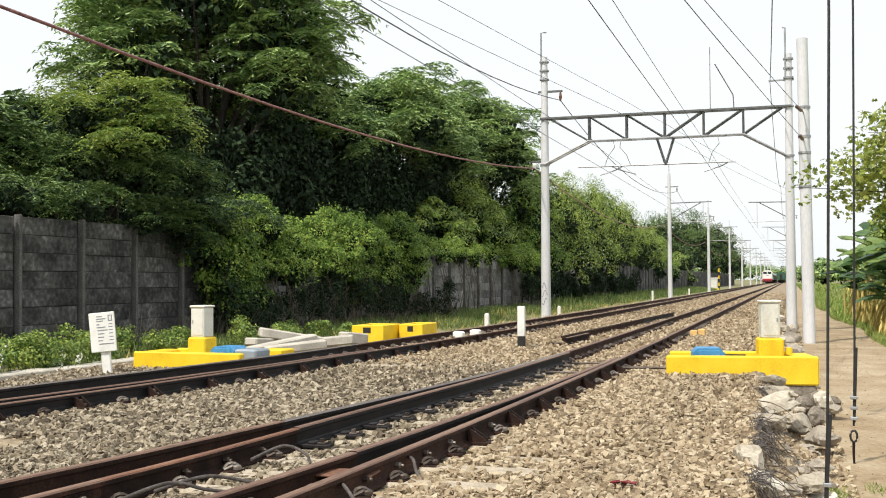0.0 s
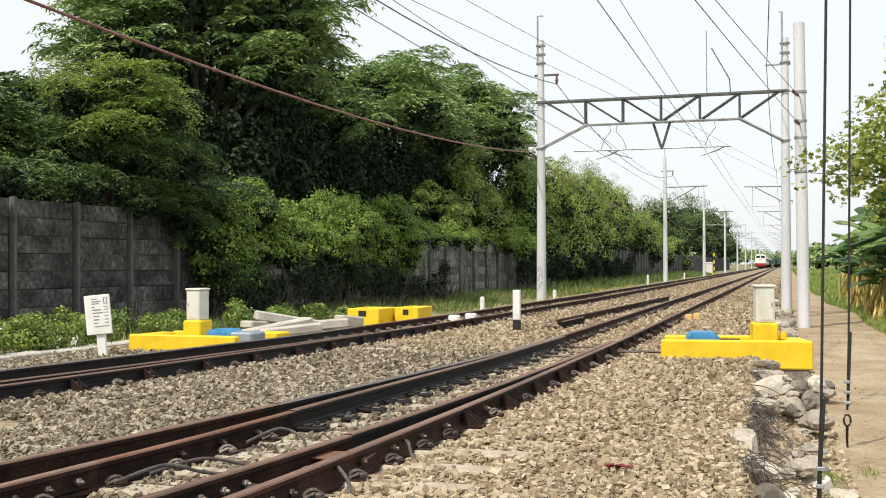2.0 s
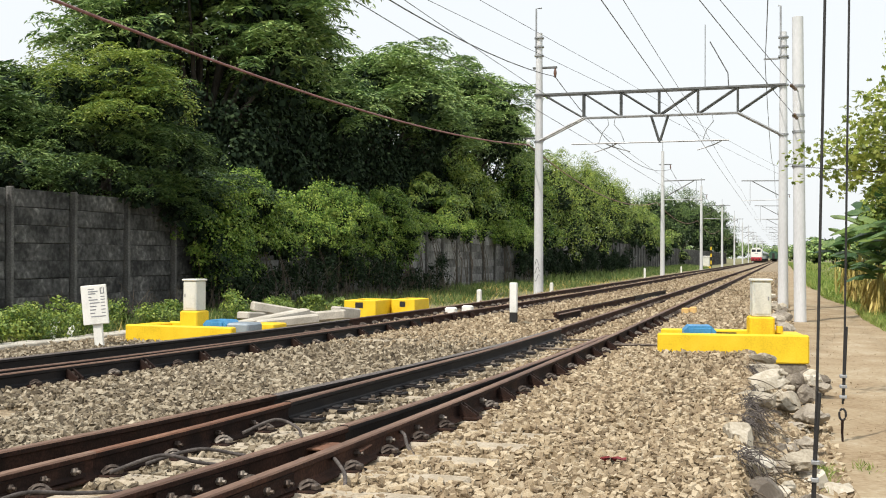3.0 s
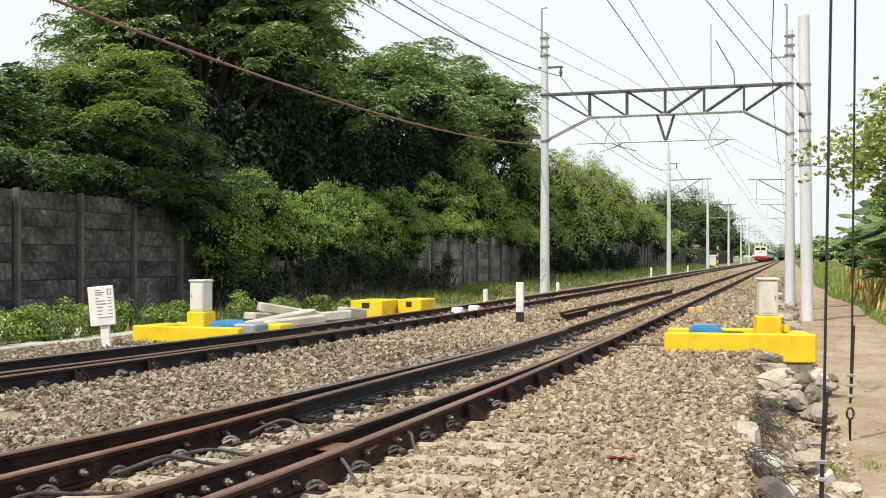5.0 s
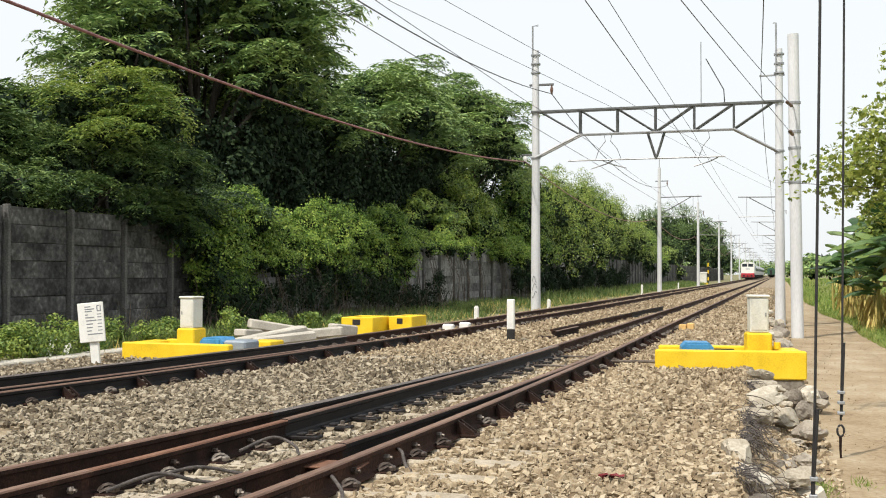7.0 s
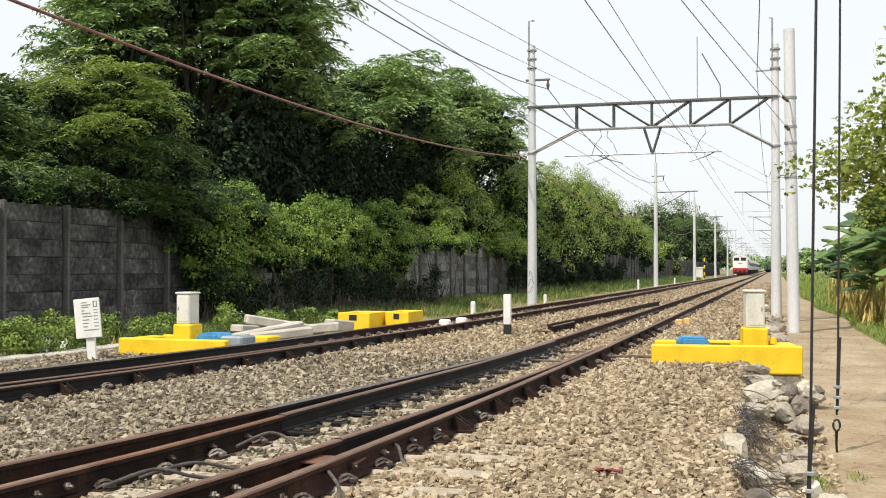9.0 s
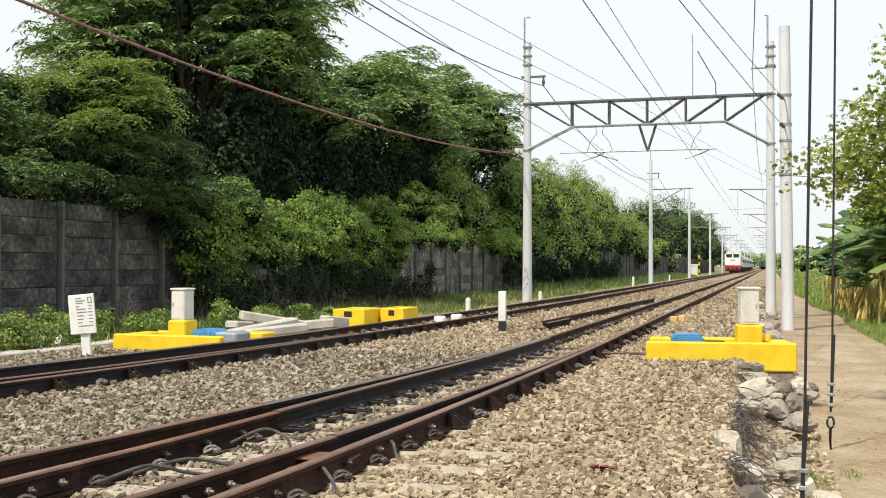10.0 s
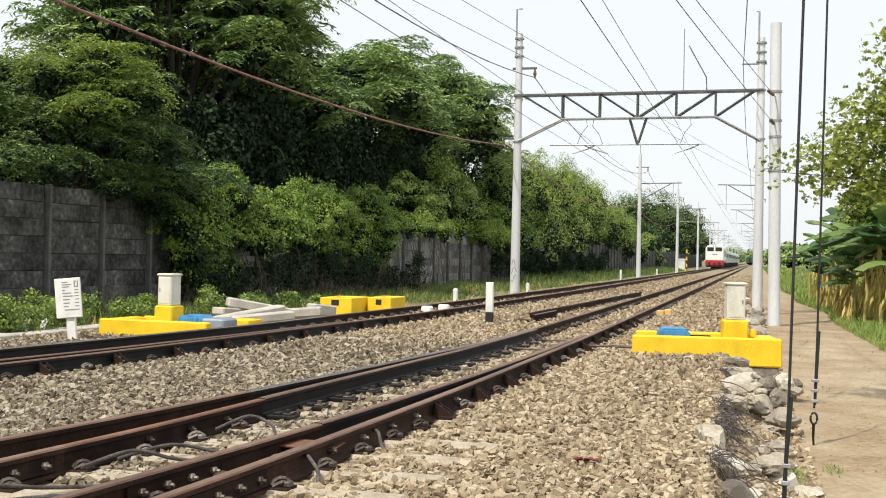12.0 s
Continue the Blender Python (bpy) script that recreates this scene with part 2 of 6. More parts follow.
# ---- building helpers ----
class Shape:
    """Collects vertices and faces of one mesh."""
    def __init__(self):
        self.v, self.f, self.m = [], [], []

    def face(self, idx, slot=0):
        self.f.append(tuple(idx))
        self.m.append(slot)

    def box(self, x0, x1, y0, y1, z0, z1, bevel=0.0, slot=0, turn=None):
        b = min(bevel, (x1 - x0) / 3, (y1 - y0) / 3, (z1 - z0) / 3)
        n = len(self.v)
        pts = []
        rings = [(z0, 0.0), (z1, 0.0)] if b <= 0 else [(z0, b), (z0 + b, 0.0), (z1 - b, 0.0), (z1, b)]
        for z, i in rings:
            if b > 0:
                c = b if i == 0 else b * 1.5
                a0, a1, c0, c1 = x0 + i, x1 - i, y0 + i, y1 - i
                d = c - i if i == 0 else b * 0.5
                ring = [(a0 + d, c0), (a1 - d, c0), (a1, c0 + d), (a1, c1 - d), (a1 - d, c1), (a0 + d, c1), (a0, c1 - d), (a0, c0 + d)]
            else:
                ring = [(x0, y0), (x1, y0), (x1, y1), (x0, y1)]
            pts += [(x, y, z) for x, y in ring]
        k = 8 if b > 0 else 4
        self.v += [tuple(turn @ Vector(p)) for p in pts] if turn else pts
        for r in range(len(rings) - 1):
            for i in range(k):
                j = (i + 1) % k
                self.face((n + r * k + i, n + r * k + j, n + (r + 1) * k + j, n + (r + 1) * k + i), slot)
        self.face(tuple(n + i for i in reversed(range(k))), slot)
        top = n + (len(rings) - 1) * k
        self.face(tuple(top + i for i in range(k)), slot)
        return self

    def tube(self, pts, radius, sides=8, slot=0, caps=True):
        pts = [Vector(p) for p in pts]
        rad = radius if isinstance(radius, (list, tuple)) else [radius] * len(pts)
        n = len(self.v)
        for i, p in enumerate(pts):
            d = (pts[min(i + 1, len(pts) - 1)] - pts[max(i - 1, 0)]).normalized()
            up = Vector((0, 0, 1)) if abs(d.z) < 0.95 else Vector((1, 0, 0))
            a = d.cross(up).normalized()
            b = a.cross(d)
            for s in range(sides):
                q = 2 * math.pi * s / sides
                self.v.append(tuple(p + (a * math.cos(q) + b * math.sin(q)) * rad[i]))
        for i in range(len(pts) - 1):
            for s in range(sides):
                t = (s + 1) % sides
                self.face((n + i * sides + s, n + i * sides + t, n + (i + 1) * sides + t, n + (i + 1) * sides + s), slot)
        if caps:
            a, b = self.v[n:n + sides], self.v[n + (len(pts) - 1) * sides:n + len(pts) * sides]
            k = len(self.v)
            self.v += a + b
            self.face([k + s for s in reversed(range(sides))], slot)
            self.face([k + sides + s for s in range(sides)], slot)
        return self

    def sweep(self, profile, path, slots=None):
        """An outline (sideways, up) drawn along a path of points on the ground."""
        n, k = len(self.v), len(profile)
        path = [Vector(p) for p in path]
        for i, p in enumerate(path):
            d = path[min(i + 1, len(path) - 1)] - path[max(i - 1, 0)]
            side = Vector((d.y, -d.x, 0)).normalized()
            for u, w in profile:
                self.v.append(tuple(p + side * u + Vector((0, 0, w))))
        for i in range(len(path) - 1):
            for s in range(k):
                t = (s + 1) % k
                self.face((n + i * k + s, n + (i + 1) * k + s, n + (i + 1) * k + t, n + i * k + t), slots[s] if slots else 0)
        self.face([n + s for s in range(k)])
        self.face([n + (len(path) - 1) * k + s for s in reversed(range(k))])
        return self

    def mesh(self, name, mats, smooth=False):
        me = bpy.data.meshes.new(name)
        me.from_pydata(self.v, [], self.f)
        for m in (mats if isinstance(mats, (list, tuple)) else [mats]):
            me.materials.append(m)
        if any(self.m):
            me.polygons.foreach_set("material_index", self.m)
        if smooth:
            me.polygons.foreach_set("use_smooth", [len(f) == 4 for f in self.f])
        me.update()
        return me


def part(name, shape, mats, parent=None, label="", smooth=False):
    me = shape if isinstance(shape, bpy.types.Mesh) else shape.mesh(name, mats, smooth)
    ob = new(name, me)
    if parent:
        ob.parent = parent
    if label:
        ob["label"] = label
    return ob


def thing(name, label, category, at=(0, 0, 0), group="", kind="", m=None):
    ob = new(name)
    ob.matrix_basis = m if m else pose(*at)
    ob.empty_display_size = 0.2
    return tagged(ob, label, category, group, kind)


def solid(name, shape, mats, label, category, group="", kind="", smooth=False):
    ob = new(name, shape if isinstance(shape, bpy.types.Mesh) else shape.mesh(name, mats, smooth))
    return tagged(ob, label, category, group, kind)


def lerp_path(knots, step=1.0, top=None, y0=None, y1=None):
    """Points (x, y) along knots (y, x), smoothed."""
    ys, xs = [k[0] for k in knots], [k[1] for k in knots]
    a, b = (ys[0] if y0 is None else y0), (ys[-1] if y1 is None else y1)
    out, y = [], a
    while y < b:
        w = min(1.2, 0.1 + abs(y) * 0.05)
        x = sum(float(np.interp(y + o * w, ys, xs)) for o in (-1, -0.5, 0, 0.5, 1)) / 5
        out.append((x, y))
        y += step * (1 if y < 40 else 4)
    out.append((float(np.interp(b, ys, xs)), b))
    return out


def quads(name, V, mat):
    """A mesh of loose four-cornered leaves from an array (n, 4, 3)."""
    n = len(V)
    me = bpy.data.meshes.new(name)
    me.vertices.add(4 * n)
    me.vertices.foreach_set("co", np.ascontiguousarray(V, dtype=np.float32).ravel())
    me.loops.add(4 * n)
    me.loops.foreach_set("vertex_index", np.arange(4 * n, dtype=np.int32))
    me.polygons.add(n)
    me.polygons.foreach_set("loop_start", np.arange(0, 4 * n, 4, dtype=np.int32))
    me.materials.append(mat)
    me.update(calc_edges=True)
    return me


def unit(a):
    return a / np.maximum(np.linalg.norm(a, axis=-1, keepdims=True), 1e-9)


def leaves(base, along, face, length, width):
    """Leaf blades: from base along a direction, with the blade's normal near face."""
    along = unit(along)
    side = unit(np.cross(along, face))
    length, width = np.asarray(length)[:, None], np.asarray(width)[:, None]
    nrm = np.cross(side, along)
    mid = base + along * length * 0.45
    return np.stack([base, mid + side * width / 2 - nrm * width * 0.12, base + along * length, mid - side * width / 2 - nrm * width * 0.12], axis=1)


# ---- ground ----
def edge_x(y):
    """Where the ballast shoulder breaks off towards the path."""
    return -0.12 - 0.02 * min(max(y, 2), 16)


def bed_z(x, y):
    e = edge_x(y)
    z = 0.0
    if x > e:
        d = x - e
        z = -2.6 * d if d < 0.13 else max(-0.6, -0.338 - (d - 0.13) * 0.5)
    elif x < -8.55:
        z = max(-0.11 if y < 21 else -0.3, (x + 8.55) * 0.28)
    return z


def path_right(y):
    """Where the trodden path gives way to grass."""
    return float(np.interp(y, [0, 30, 43, 55, 84, 200], [2.9, 2.75, 2.65, 2.15, 1.75, 1.9])) + 0.12 * math.sin(y * 0.31)


def make_ground():
    g = Shape()
    xs = [-900, -200, -60, -30, -15, -13, -11.5, -9.4, -8.0, -4, -1.2, -0.45, 0.4, 1.4, 2.6, 3.4, 5, 12, 40, 200, 900]
    zs = [-0.3, -0.3, -0.3, -0.3, -0.25, -0.22, -0.2, -0.2, -0.25, -0.3, -0.4, -0.62, -0.68, -0.68, -0.68, -0.60, -0.5, -0.45, -0.4, -0.4, -0.4]
    ys = [-60, -10, 0, 4, 8, 12, 16, 20, 26, 34, 44, 60, 90, 140, 220, 400, 800, 1600, 3500]
    for y in ys:
        for x, z in zip(xs, zs):
            g.v.append((x, y, z))
    k = len(xs)
    for j in range(len(ys) - 1):
        for i in range(k - 1):
            a = j * k + i
            g.face((a, a + 1, a + k + 1, a + k))
    solid("ground", g, M_SOIL, "dry brown soil with thin grass beside the line", "ground", kind="structure")

    fd = Shape()
    fy = [12, 20, 30, 43, 55, 84, 130, 200, 400, 900, 3400]
    for y in fy:
        fd.v += [(path_right(y) + 0.1, y, -0.588), (path_right(y) + 1.5, y, -0.57), (12.0, y, -0.44), (200.0, y, -0.39), (890.0, y, -0.39)]
    for j in range(len(fy) - 1):
        for i in range(4):
            a = j * 5 + i
            fd.face((a, a + 1, a + 6, a + 5))
    solid("field", fd, M_FIELD, "bright green grass field beside the path", "field", kind="structure", smooth=True)

    p = Shape()
    rng = random.Random(3)
    ys = [-8 + 1.5 * i for i in range(60)] + [90, 120, 180, 300, 600]
    for y in ys:
        l, r = 0.28 + 0.05 * math.sin(y), path_right(y) + rng.uniform(-0.15, 0.15)
        for s in range(7):
            q = s / 6
            rut = -0.03 * (math.exp(-((q - 0.3) / 0.1) ** 2) + math.exp(-((q - 0.75) / 0.1) ** 2))
            p.v.append((l + (r - l) * q, y, -0.585 + rut + rng.uniform(-0.006, 0.006)))
    for j in range(len(ys) - 1):
        for i in range(6):
            a = j * 7 + i
            p.face((a, a + 1, a + 8, a + 7))
    solid("dirt_path", p, M_DIRT, "pale trodden dirt path with two shallow ruts", "path", kind="structure", smooth=True)

    b = Shape()
    xs = [-11.6, -10.6, -9.6, -9.2, -8.8, -8.5, -8.1, -7.6, -7, -6.4, -5.9, -5.2, -4.6, -4, -3.6, -3.1, -2.6, -2.2, -1.8, -1.4, -1.0, -0.7, -0.5, -0.42, -0.36, -0.31, -0.27, -0.23, -0.19, -0.15, -0.1, -0.05, 0.0, 0.1, 0.3, 0.42]
    ys = [-12 + 0.7 * i for i in range(90)] + [55, 62, 72, 90, 120, 170, 250, 400, 700, 1200]
    for y in ys:
        for x in xs:
            w = noise.noise((x * 1.3, y * 0.7, 0.5)) * 0.03
            b.v.append((x, y, bed_z(x, y) + w - 0.025))
    k = len(xs)
    for j in range(len(ys) - 1):
        for i in range(k - 1):
            a = j * k + i
            b.face((a, a + 1, a + k + 1, a + k))
    global BED
    BED = solid("ballast_bed", b, M_BED, "tan crushed-stone ballast bed under two tracks", "ballast", kind="structure", smooth=True)


def stone_field(name, spots, mat, label, rng):
    """Angular broken stones: spots is an array of x, y, z, size."""
    n = len(spots)
    wedge = np.array([(-1, -0.95, -0.9), (1, -0.9, -1), (0.2, 1.0, -0.9), (-0.85, -0.9, 0.9), (0.8, -0.8, 1), (-0.3, 0.85, 0.9)], float)
    v = wedge[None] * (1 + rng.uniform(-0.3, 0.15, (n, 6, 3))) + rng.uniform(-0.14, 0.14, (n, 6, 3))
    v *= (spots[:, 3:4] * rng.uniform((0.9, 0.65, 0.45), (1.8, 1.2, 0.85), (n, 3)))[:, None, :] * 0.5
    q = unit(rng.normal(size=(n, 4)))
    a, b, c, d = q.T
    R = np.stack([1 - 2 * (c * c + d * d), 2 * (b * c - a * d), 2 * (b * d + a * c), 2 * (b * c + a * d), 1 - 2 * (b * b + d * d), 2 * (c * d - a * b),
                  2 * (b * d - a * c), 2 * (c * d + a * b), 1 - 2 * (b * b + c * c)], axis=1).reshape(n, 3, 3)
    v = np.einsum("nij,nkj->nki", R, v) + spots[:, None, :3]
    fi = np.array([0, 2, 1, 3, 4, 5, 0, 1, 4, 3, 1, 2, 5, 4, 2, 0, 3, 5], np.int32)
    f = (fi[None] + 6 * np.arange(n, dtype=np.int32)[:, None]).reshape(-1)
    starts = (np.array([0, 3, 6, 10, 14], np.int32)[None] + 18 * np.arange(n, dtype=np.int32)[:, None]).reshape(-1)
    me = bpy.data.meshes.new(name)
    me.vertices.add(6 * n)
    me.vertices.foreach_set("co", v.astype(np.float32).ravel())
    me.loops.add(len(f))
    me.loops.foreach_set("vertex_index", f)
    me.polygons.add(5 * n)
    me.polygons.foreach_set("loop_start", starts)
    me.materials.append(mat)
    me.update(calc_edges=True)
    me.shade_flat()
    return tagged(new(name, me), label, "ballast", kind="stuff")


def block_field(name, spots, mat, label, rng):
    """Angular six-faced broken stones for the near ballast: spots is an array of x, y, z, size."""
    n = len(spots)
    cube = np.array([(-1, -1, -1), (1, -1, -1), (1, 1, -1), (-1, 1, -1), (-1, -1, 1), (1, -1, 1), (1, 1, 1), (-1, 1, 1)], float)
    v = cube[None] * rng.uniform(0.62, 1.05, (n, 8, 3)) + rng.uniform(-0.22, 0.22, (n, 8, 3))
    v[:, 4:, :2] += rng.uniform(-0.45, 0.45, (n, 1, 2))
    v *= (spots[:, 3:4] * rng.uniform((0.8, 0.55, 0.4), (1.7, 1.05, 0.8), (n, 3)))[:, None, :] * 0.5
    # mostly lying flat, some on edge
    tilt = np.where(rng.random(n) < 0.45, rng.normal(0, 0.4, n), rng.uniform(-1.5, 1.5, n))
    way, turn = rng.uniform(0, 6.283, n), rng.uniform(0, 6.283, n)
    ct, st = np.cos(turn), np.sin(turn)
    x, y = v[..., 0] * ct[:, None] - v[..., 1] * st[:, None], v[..., 0] * st[:, None] + v[..., 1] * ct[:, None]
    cw, sw, c, s = np.cos(way)[:, None], np.sin(way)[:, None], np.cos(tilt)[:, None], np.sin(tilt)[:, None]
    u, w = x * cw + y * sw, -x * sw + y * cw
    u, z = u * c - v[..., 2] * s, u * s + v[..., 2] * c
    v = np.stack([u * cw - w * sw, u * sw + w * cw, z], axis=-1) + spots[:, None, :3]
    fi = np.array([0, 3, 2, 1, 4, 5, 6, 7, 0, 1, 5, 4, 1, 2, 6, 5, 2, 3, 7, 6, 3, 0, 4, 7], np.int32)
    me = bpy.data.meshes.new(name)
    me.vertices.add(8 * n)
    me.vertices.foreach_set("co", v.astype(np.float32).ravel())
    me.loops.add(24 * n)
    me.loops.foreach_set("vertex_index", (fi[None] + 8 * np.arange(n, dtype=np.int32)[:, None]).reshape(-1))
    me.polygons.add(6 * n)
    me.polygons.foreach_set("loop_start", np.arange(0, 24 * n, 4, dtype=np.int32))
    me.materials.append(mat)
    me.update(calc_edges=True)
    me.shade_flat()
    return tagged(new(name, me), label, "ballast", kind="stuff")


def make_stones():
    rng = np.random.default_rng(11)
    sets = []
    for y0, y1, x0, per, size in ((5.4, 8, -6.2, 1180, 0.038), (8, 13, -11.5, 680, 0.043), (13, 21, -11.5, 330, 0.051), (21, 40, -9.2, 90, 0.070), (40, 62, -9.2, 30, 0.075), (62, 110, -9.2, 9, 0.085)):
        n = int((y1 - y0) * (0.3 - x0) * per)
        x, y = rng.uniform(x0, 0.3, n), rng.uniform(y0, y1, n)
        s = size * rng.uniform(0.55, 1.45, n)
        keep = x > -0.93 * y - 0.3
        for rail in (RAIL_A, RAIL_D, RAIL_LL, RAIL_LR):
            rx = np.interp(y, [k[0] for k in rail], [k[1] for k in rail])
            keep &= np.abs(x - rx) > 0.10
        for rail in (RAIL_B, RAIL_C):
            rx = np.interp(y, [k[0] for k in rail], [k[1] for k in rail])
            keep &= (np.abs(x - rx) > 0.10) | (y > rail[-1][0])
        # bare ends of the long sleepers beside the near rail
        ph = ((y - 4.45) / 0.6) % 1.0
        keep &= ~((y < 8.2) & (x > -2.12 + 0.06 * np.sin(y * 5)) & (x < -1.72 + 0.05 * np.sin(y * 9)) & (np.abs(ph - 0.5) > 0.33))
        ins = np.interp(y, [k[0] for k in RAIL_B], [k[1] for k in RAIL_B])
        keep &= ~((y < 18) & (x > ins) & (x < ins + 1.1) & (rng.random(n) < 0.12))
        off = np.abs((y - 4.45 + 0.3) % 0.6 - 0.3)
        keep &= ~((y > 7.7) & (y < 17.5) & (x > ins) & (x < ins + 0.80) & (off < 0.10) & (rng.random(n) < 0.85))
        x, y, s = x[keep], y[keep], s[keep]
        z = np.array([bed_z(a, b) for a, b in zip(x, y)]) + rng.uniform(-0.032, 0.022, len(x))
        inside = (x > -4.4) & (x < -2.5)
        near_rail = np.minimum(np.abs(x - np.interp(y, [k[0] for k in RAIL_D], [k[1] for k in RAIL_D])), np.abs(x - np.interp(y, [k[0] for k in RAIL_A], [k[1] for k in RAIL_A])))
        z = z - np.where(inside, 0.008, 0) - 0.03 * np.exp(-(near_rail / 0.18) ** 2)
        sets.append(np.stack([x, y, z, s], axis=1))
    S = np.concatenate(sets)
    grey = (S[:, 0] + 0.12 * np.sin(S[:, 1] * 3.0) < np.where(S[:, 1] < 10, -2.75, -3.2)) & (S[:, 1] < 15 + 3 * rng.random(len(S)))
    # the stretch beside the near rail, stone by stone
    mine = np.flatnonzero((S[:, 0] > -1.75) & (S[:, 0] < -0.55) & (S[:, 1] > 6.7) & (S[:, 1] < 7.3) & (S[:, 2] > -0.012))[:300]
    singles = S[mine]
    S, grey = np.delete(S, mine, axis=0), np.delete(grey, mine)
    forms = []
    for i in range(14):
        f = Shape().box(-0.5, 0.5, -0.5, 0.5, -0.5, 0.5)
        f.v = [(x * rng.uniform(0.6, 1.05) + 0.3 * z * rng.uniform(-1, 1), y * rng.uniform(0.6, 1.0), z * rng.uniform(0.6, 1.05)) for x, y, z in f.v]
        forms.append(f.mesh("stone", M_STONEPIECE))
    for i, (x, y, z, size) in enumerate(singles):
        ob = part("stone", forms[i % 14], None, BED)
        k = size * rng.uniform((0.95, 0.65, 0.5), (1.6, 1.0, 0.8))
        ob.matrix_basis = pose(x, y, z, rng.normal(0, 25), rng.normal(0, 25), rng.uniform(0, 360)) @ Matrix.Diagonal((*k, 1.0))
    near = S[:, 1] < 13
    for form, pick in ((block_field, near), (stone_field, ~near)):
        form("ballast_stones", S[~grey & pick], M_STONE, "loose angular tan ballast stones", rng)
        form("ballast_stones", S[grey & pick], M_STONEGREY, "loose angular grimy grey-tan ballast stones between the tracks", rng)


# ---- track: each rail's way as (y, x) ----
RAIL_A = [(-6, -5.75), (3, -4.86), (5.4, -4.57), (6.6, -4.39), (8.7, -4.17), (10.8, -3.96), (14.4, -3.68), (18.1, -3.60), (30, -3.60), (900, -3.605)]
RAIL_B = [(-6, -4.85), (3, -4.22), (4.85, -4.10), (6.6, -3.93), (8.1, -3.87), (10.3, -3.77), (13.3, -3.60), (17.6, -3.525)]
RAIL_C = [(-6, -4.1), (3, -3.36), (4.6, -3.19), (5.6, -3.08), (6.25, -3.01), (7.8, -2.88), (10.5, -2.72), (13.5, -2.62), (16.5, -2.575)]
RAIL_D = [(-6, -3.3), (3, -2.85), (4.6, -2.77), (5.6, -2.70), (8.4, -2.61), (10.1, -2.57), (16, -2.505), (30, -2.52), (900, -2.535)]
RAIL_LL = [(-6, -10.0), (4, -9.15), (10.2, -8.60), (16.2, -7.99), (21.6, -7.86), (27, -7.68), (45, -7.58), (900, -7.535)]
RAIL_LR = [(-6, -8.6), (4, -7.90), (8.9, -7.50), (11, -7.27), (14.3, -7.05), (18.6, -6.86), (23.3, -6.68), (40, -6.52), (900, -6.465)]
RAIL_LB = [(-6, -9.05), (4, -8.28), (8.9, -7.76), (11, -7.47), (14.3, -7.16), (17.5, -6.985)]
PROFILE = [(-0.065, 0.0), (0.065, 0.0), (0.065, 0.012), (0.018, 0.03), (0.010, 0.045), (0.010, 0.115), (0.034, 0.128), (0.035, 0.155), (0.028, 0.165),
           (-0.028, 0.165), (-0.035, 0.155), (-0.034, 0.128), (-0.010, 0.115), (-0.010, 0.045), (-0.018, 0.03), (-0.065, 0.012)]
SLOTS = [0, 0, 0, 0, 0, 0, 0, 1, 1, 1, 0, 0, 0, 0, 0, 0]


def rail(knots, side, top, parent, y0=-6, y1=None, label="", z=0.005):
    pts = [(x, y, z) for x, y in lerp_path(knots, 0.6, y0=y0, y1=y1)]
    return part("rail", Shape().sweep(PROFILE, pts, SLOTS), [side, top], parent, label)


def bolt_row(y0, step, count, knots, parent, z=0.085, off=0.03):
    for i in range(count):
        y = y0 + i * step
        x = float(np.interp(y, [k[0] for k in knots], [k[1] for k in knots]))
        b = Shape().tube([(x + off - 0.02, y, z), (x + off + 0.012, y, z), (x + off + 0.02, y, z)], [0.024, 0.024, 0.015], 6)
        b.tube([(x + off + 0.02, y, z), (x + off + 0.04, y, z)], 0.011, 6)
        part("bolt", b, M_CLIP, parent)


def fishplate(y0, y1, knots, parent):
    x0, x1 = (float(np.interp(y, [k[0] for k in knots], [k[1] for k in knots])) for y in (y0, y1))
    prof = [(0.012, 0.035), (0.05, 0.032), (0.034, 0.06), (0.034, 0.105), (0.040, 0.122), (0.012, 0.122)]
    ob = part("fishplate", Shape().sweep(prof, [(x0, y0, 0.005), (x1, y1, 0.005)]), M_RUST, parent, "rusty bolted joint plate")
    bolt_row(y0 + 0.1, (y1 - y0 - 0.2) / 3, 4, knots, ob, off=0.045)


def make_clip_mesh():
    s = Shape()
    s.box(-0.01, 0.13, -0.07, 0.07, -0.012, 0.016, 0.006, slot=1)
    arc = [(0.015 + 0.035 * (1 - math.cos(a)), -0.04 + 0.016 * i, 0.022 + 0.038 * math.sin(a)) for i, a in enumerate([0.0, 0.5, 1.0, 1.57, 2.1, 2.6, 3.1])]
    s.tube(arc, 0.014, 6)
    s.tube([(0.03, -0.055, 0.02), (0.075, -0.02, 0.045), (0.11, 0.03, 0.03)], 0.012, 6)
    s.box(0.085, 0.125, -0.03, 0.03, 0.014, 0.05, 0.008)
    return s.mesh("rail_clip", [M_CLIP, M_RUST])


def make_chair_mesh():
    s = Shape()
    s.box(-0.02, 0.24, -0.075, 0.075, -0.01, 0.018, 0.005)
    s.box(0.05, 0.12, -0.05, 0.05, 0.012, 0.04, 0.008)
    s.box(0.125, 0.20, -0.035, 0.035, 0.018, 0.03, 0.004, slot=1)
    s.tube([(0.16, 0, 0.015), (0.16, 0, 0.06)], 0.02, 6, slot=1)
    s.tube([(0.215, 0.03, 0.01), (0.215, 0.03, 0.04)], 0.016, 6, slot=1)
    return s.mesh("slide_chair", [M_BLACK, M_CLIP])


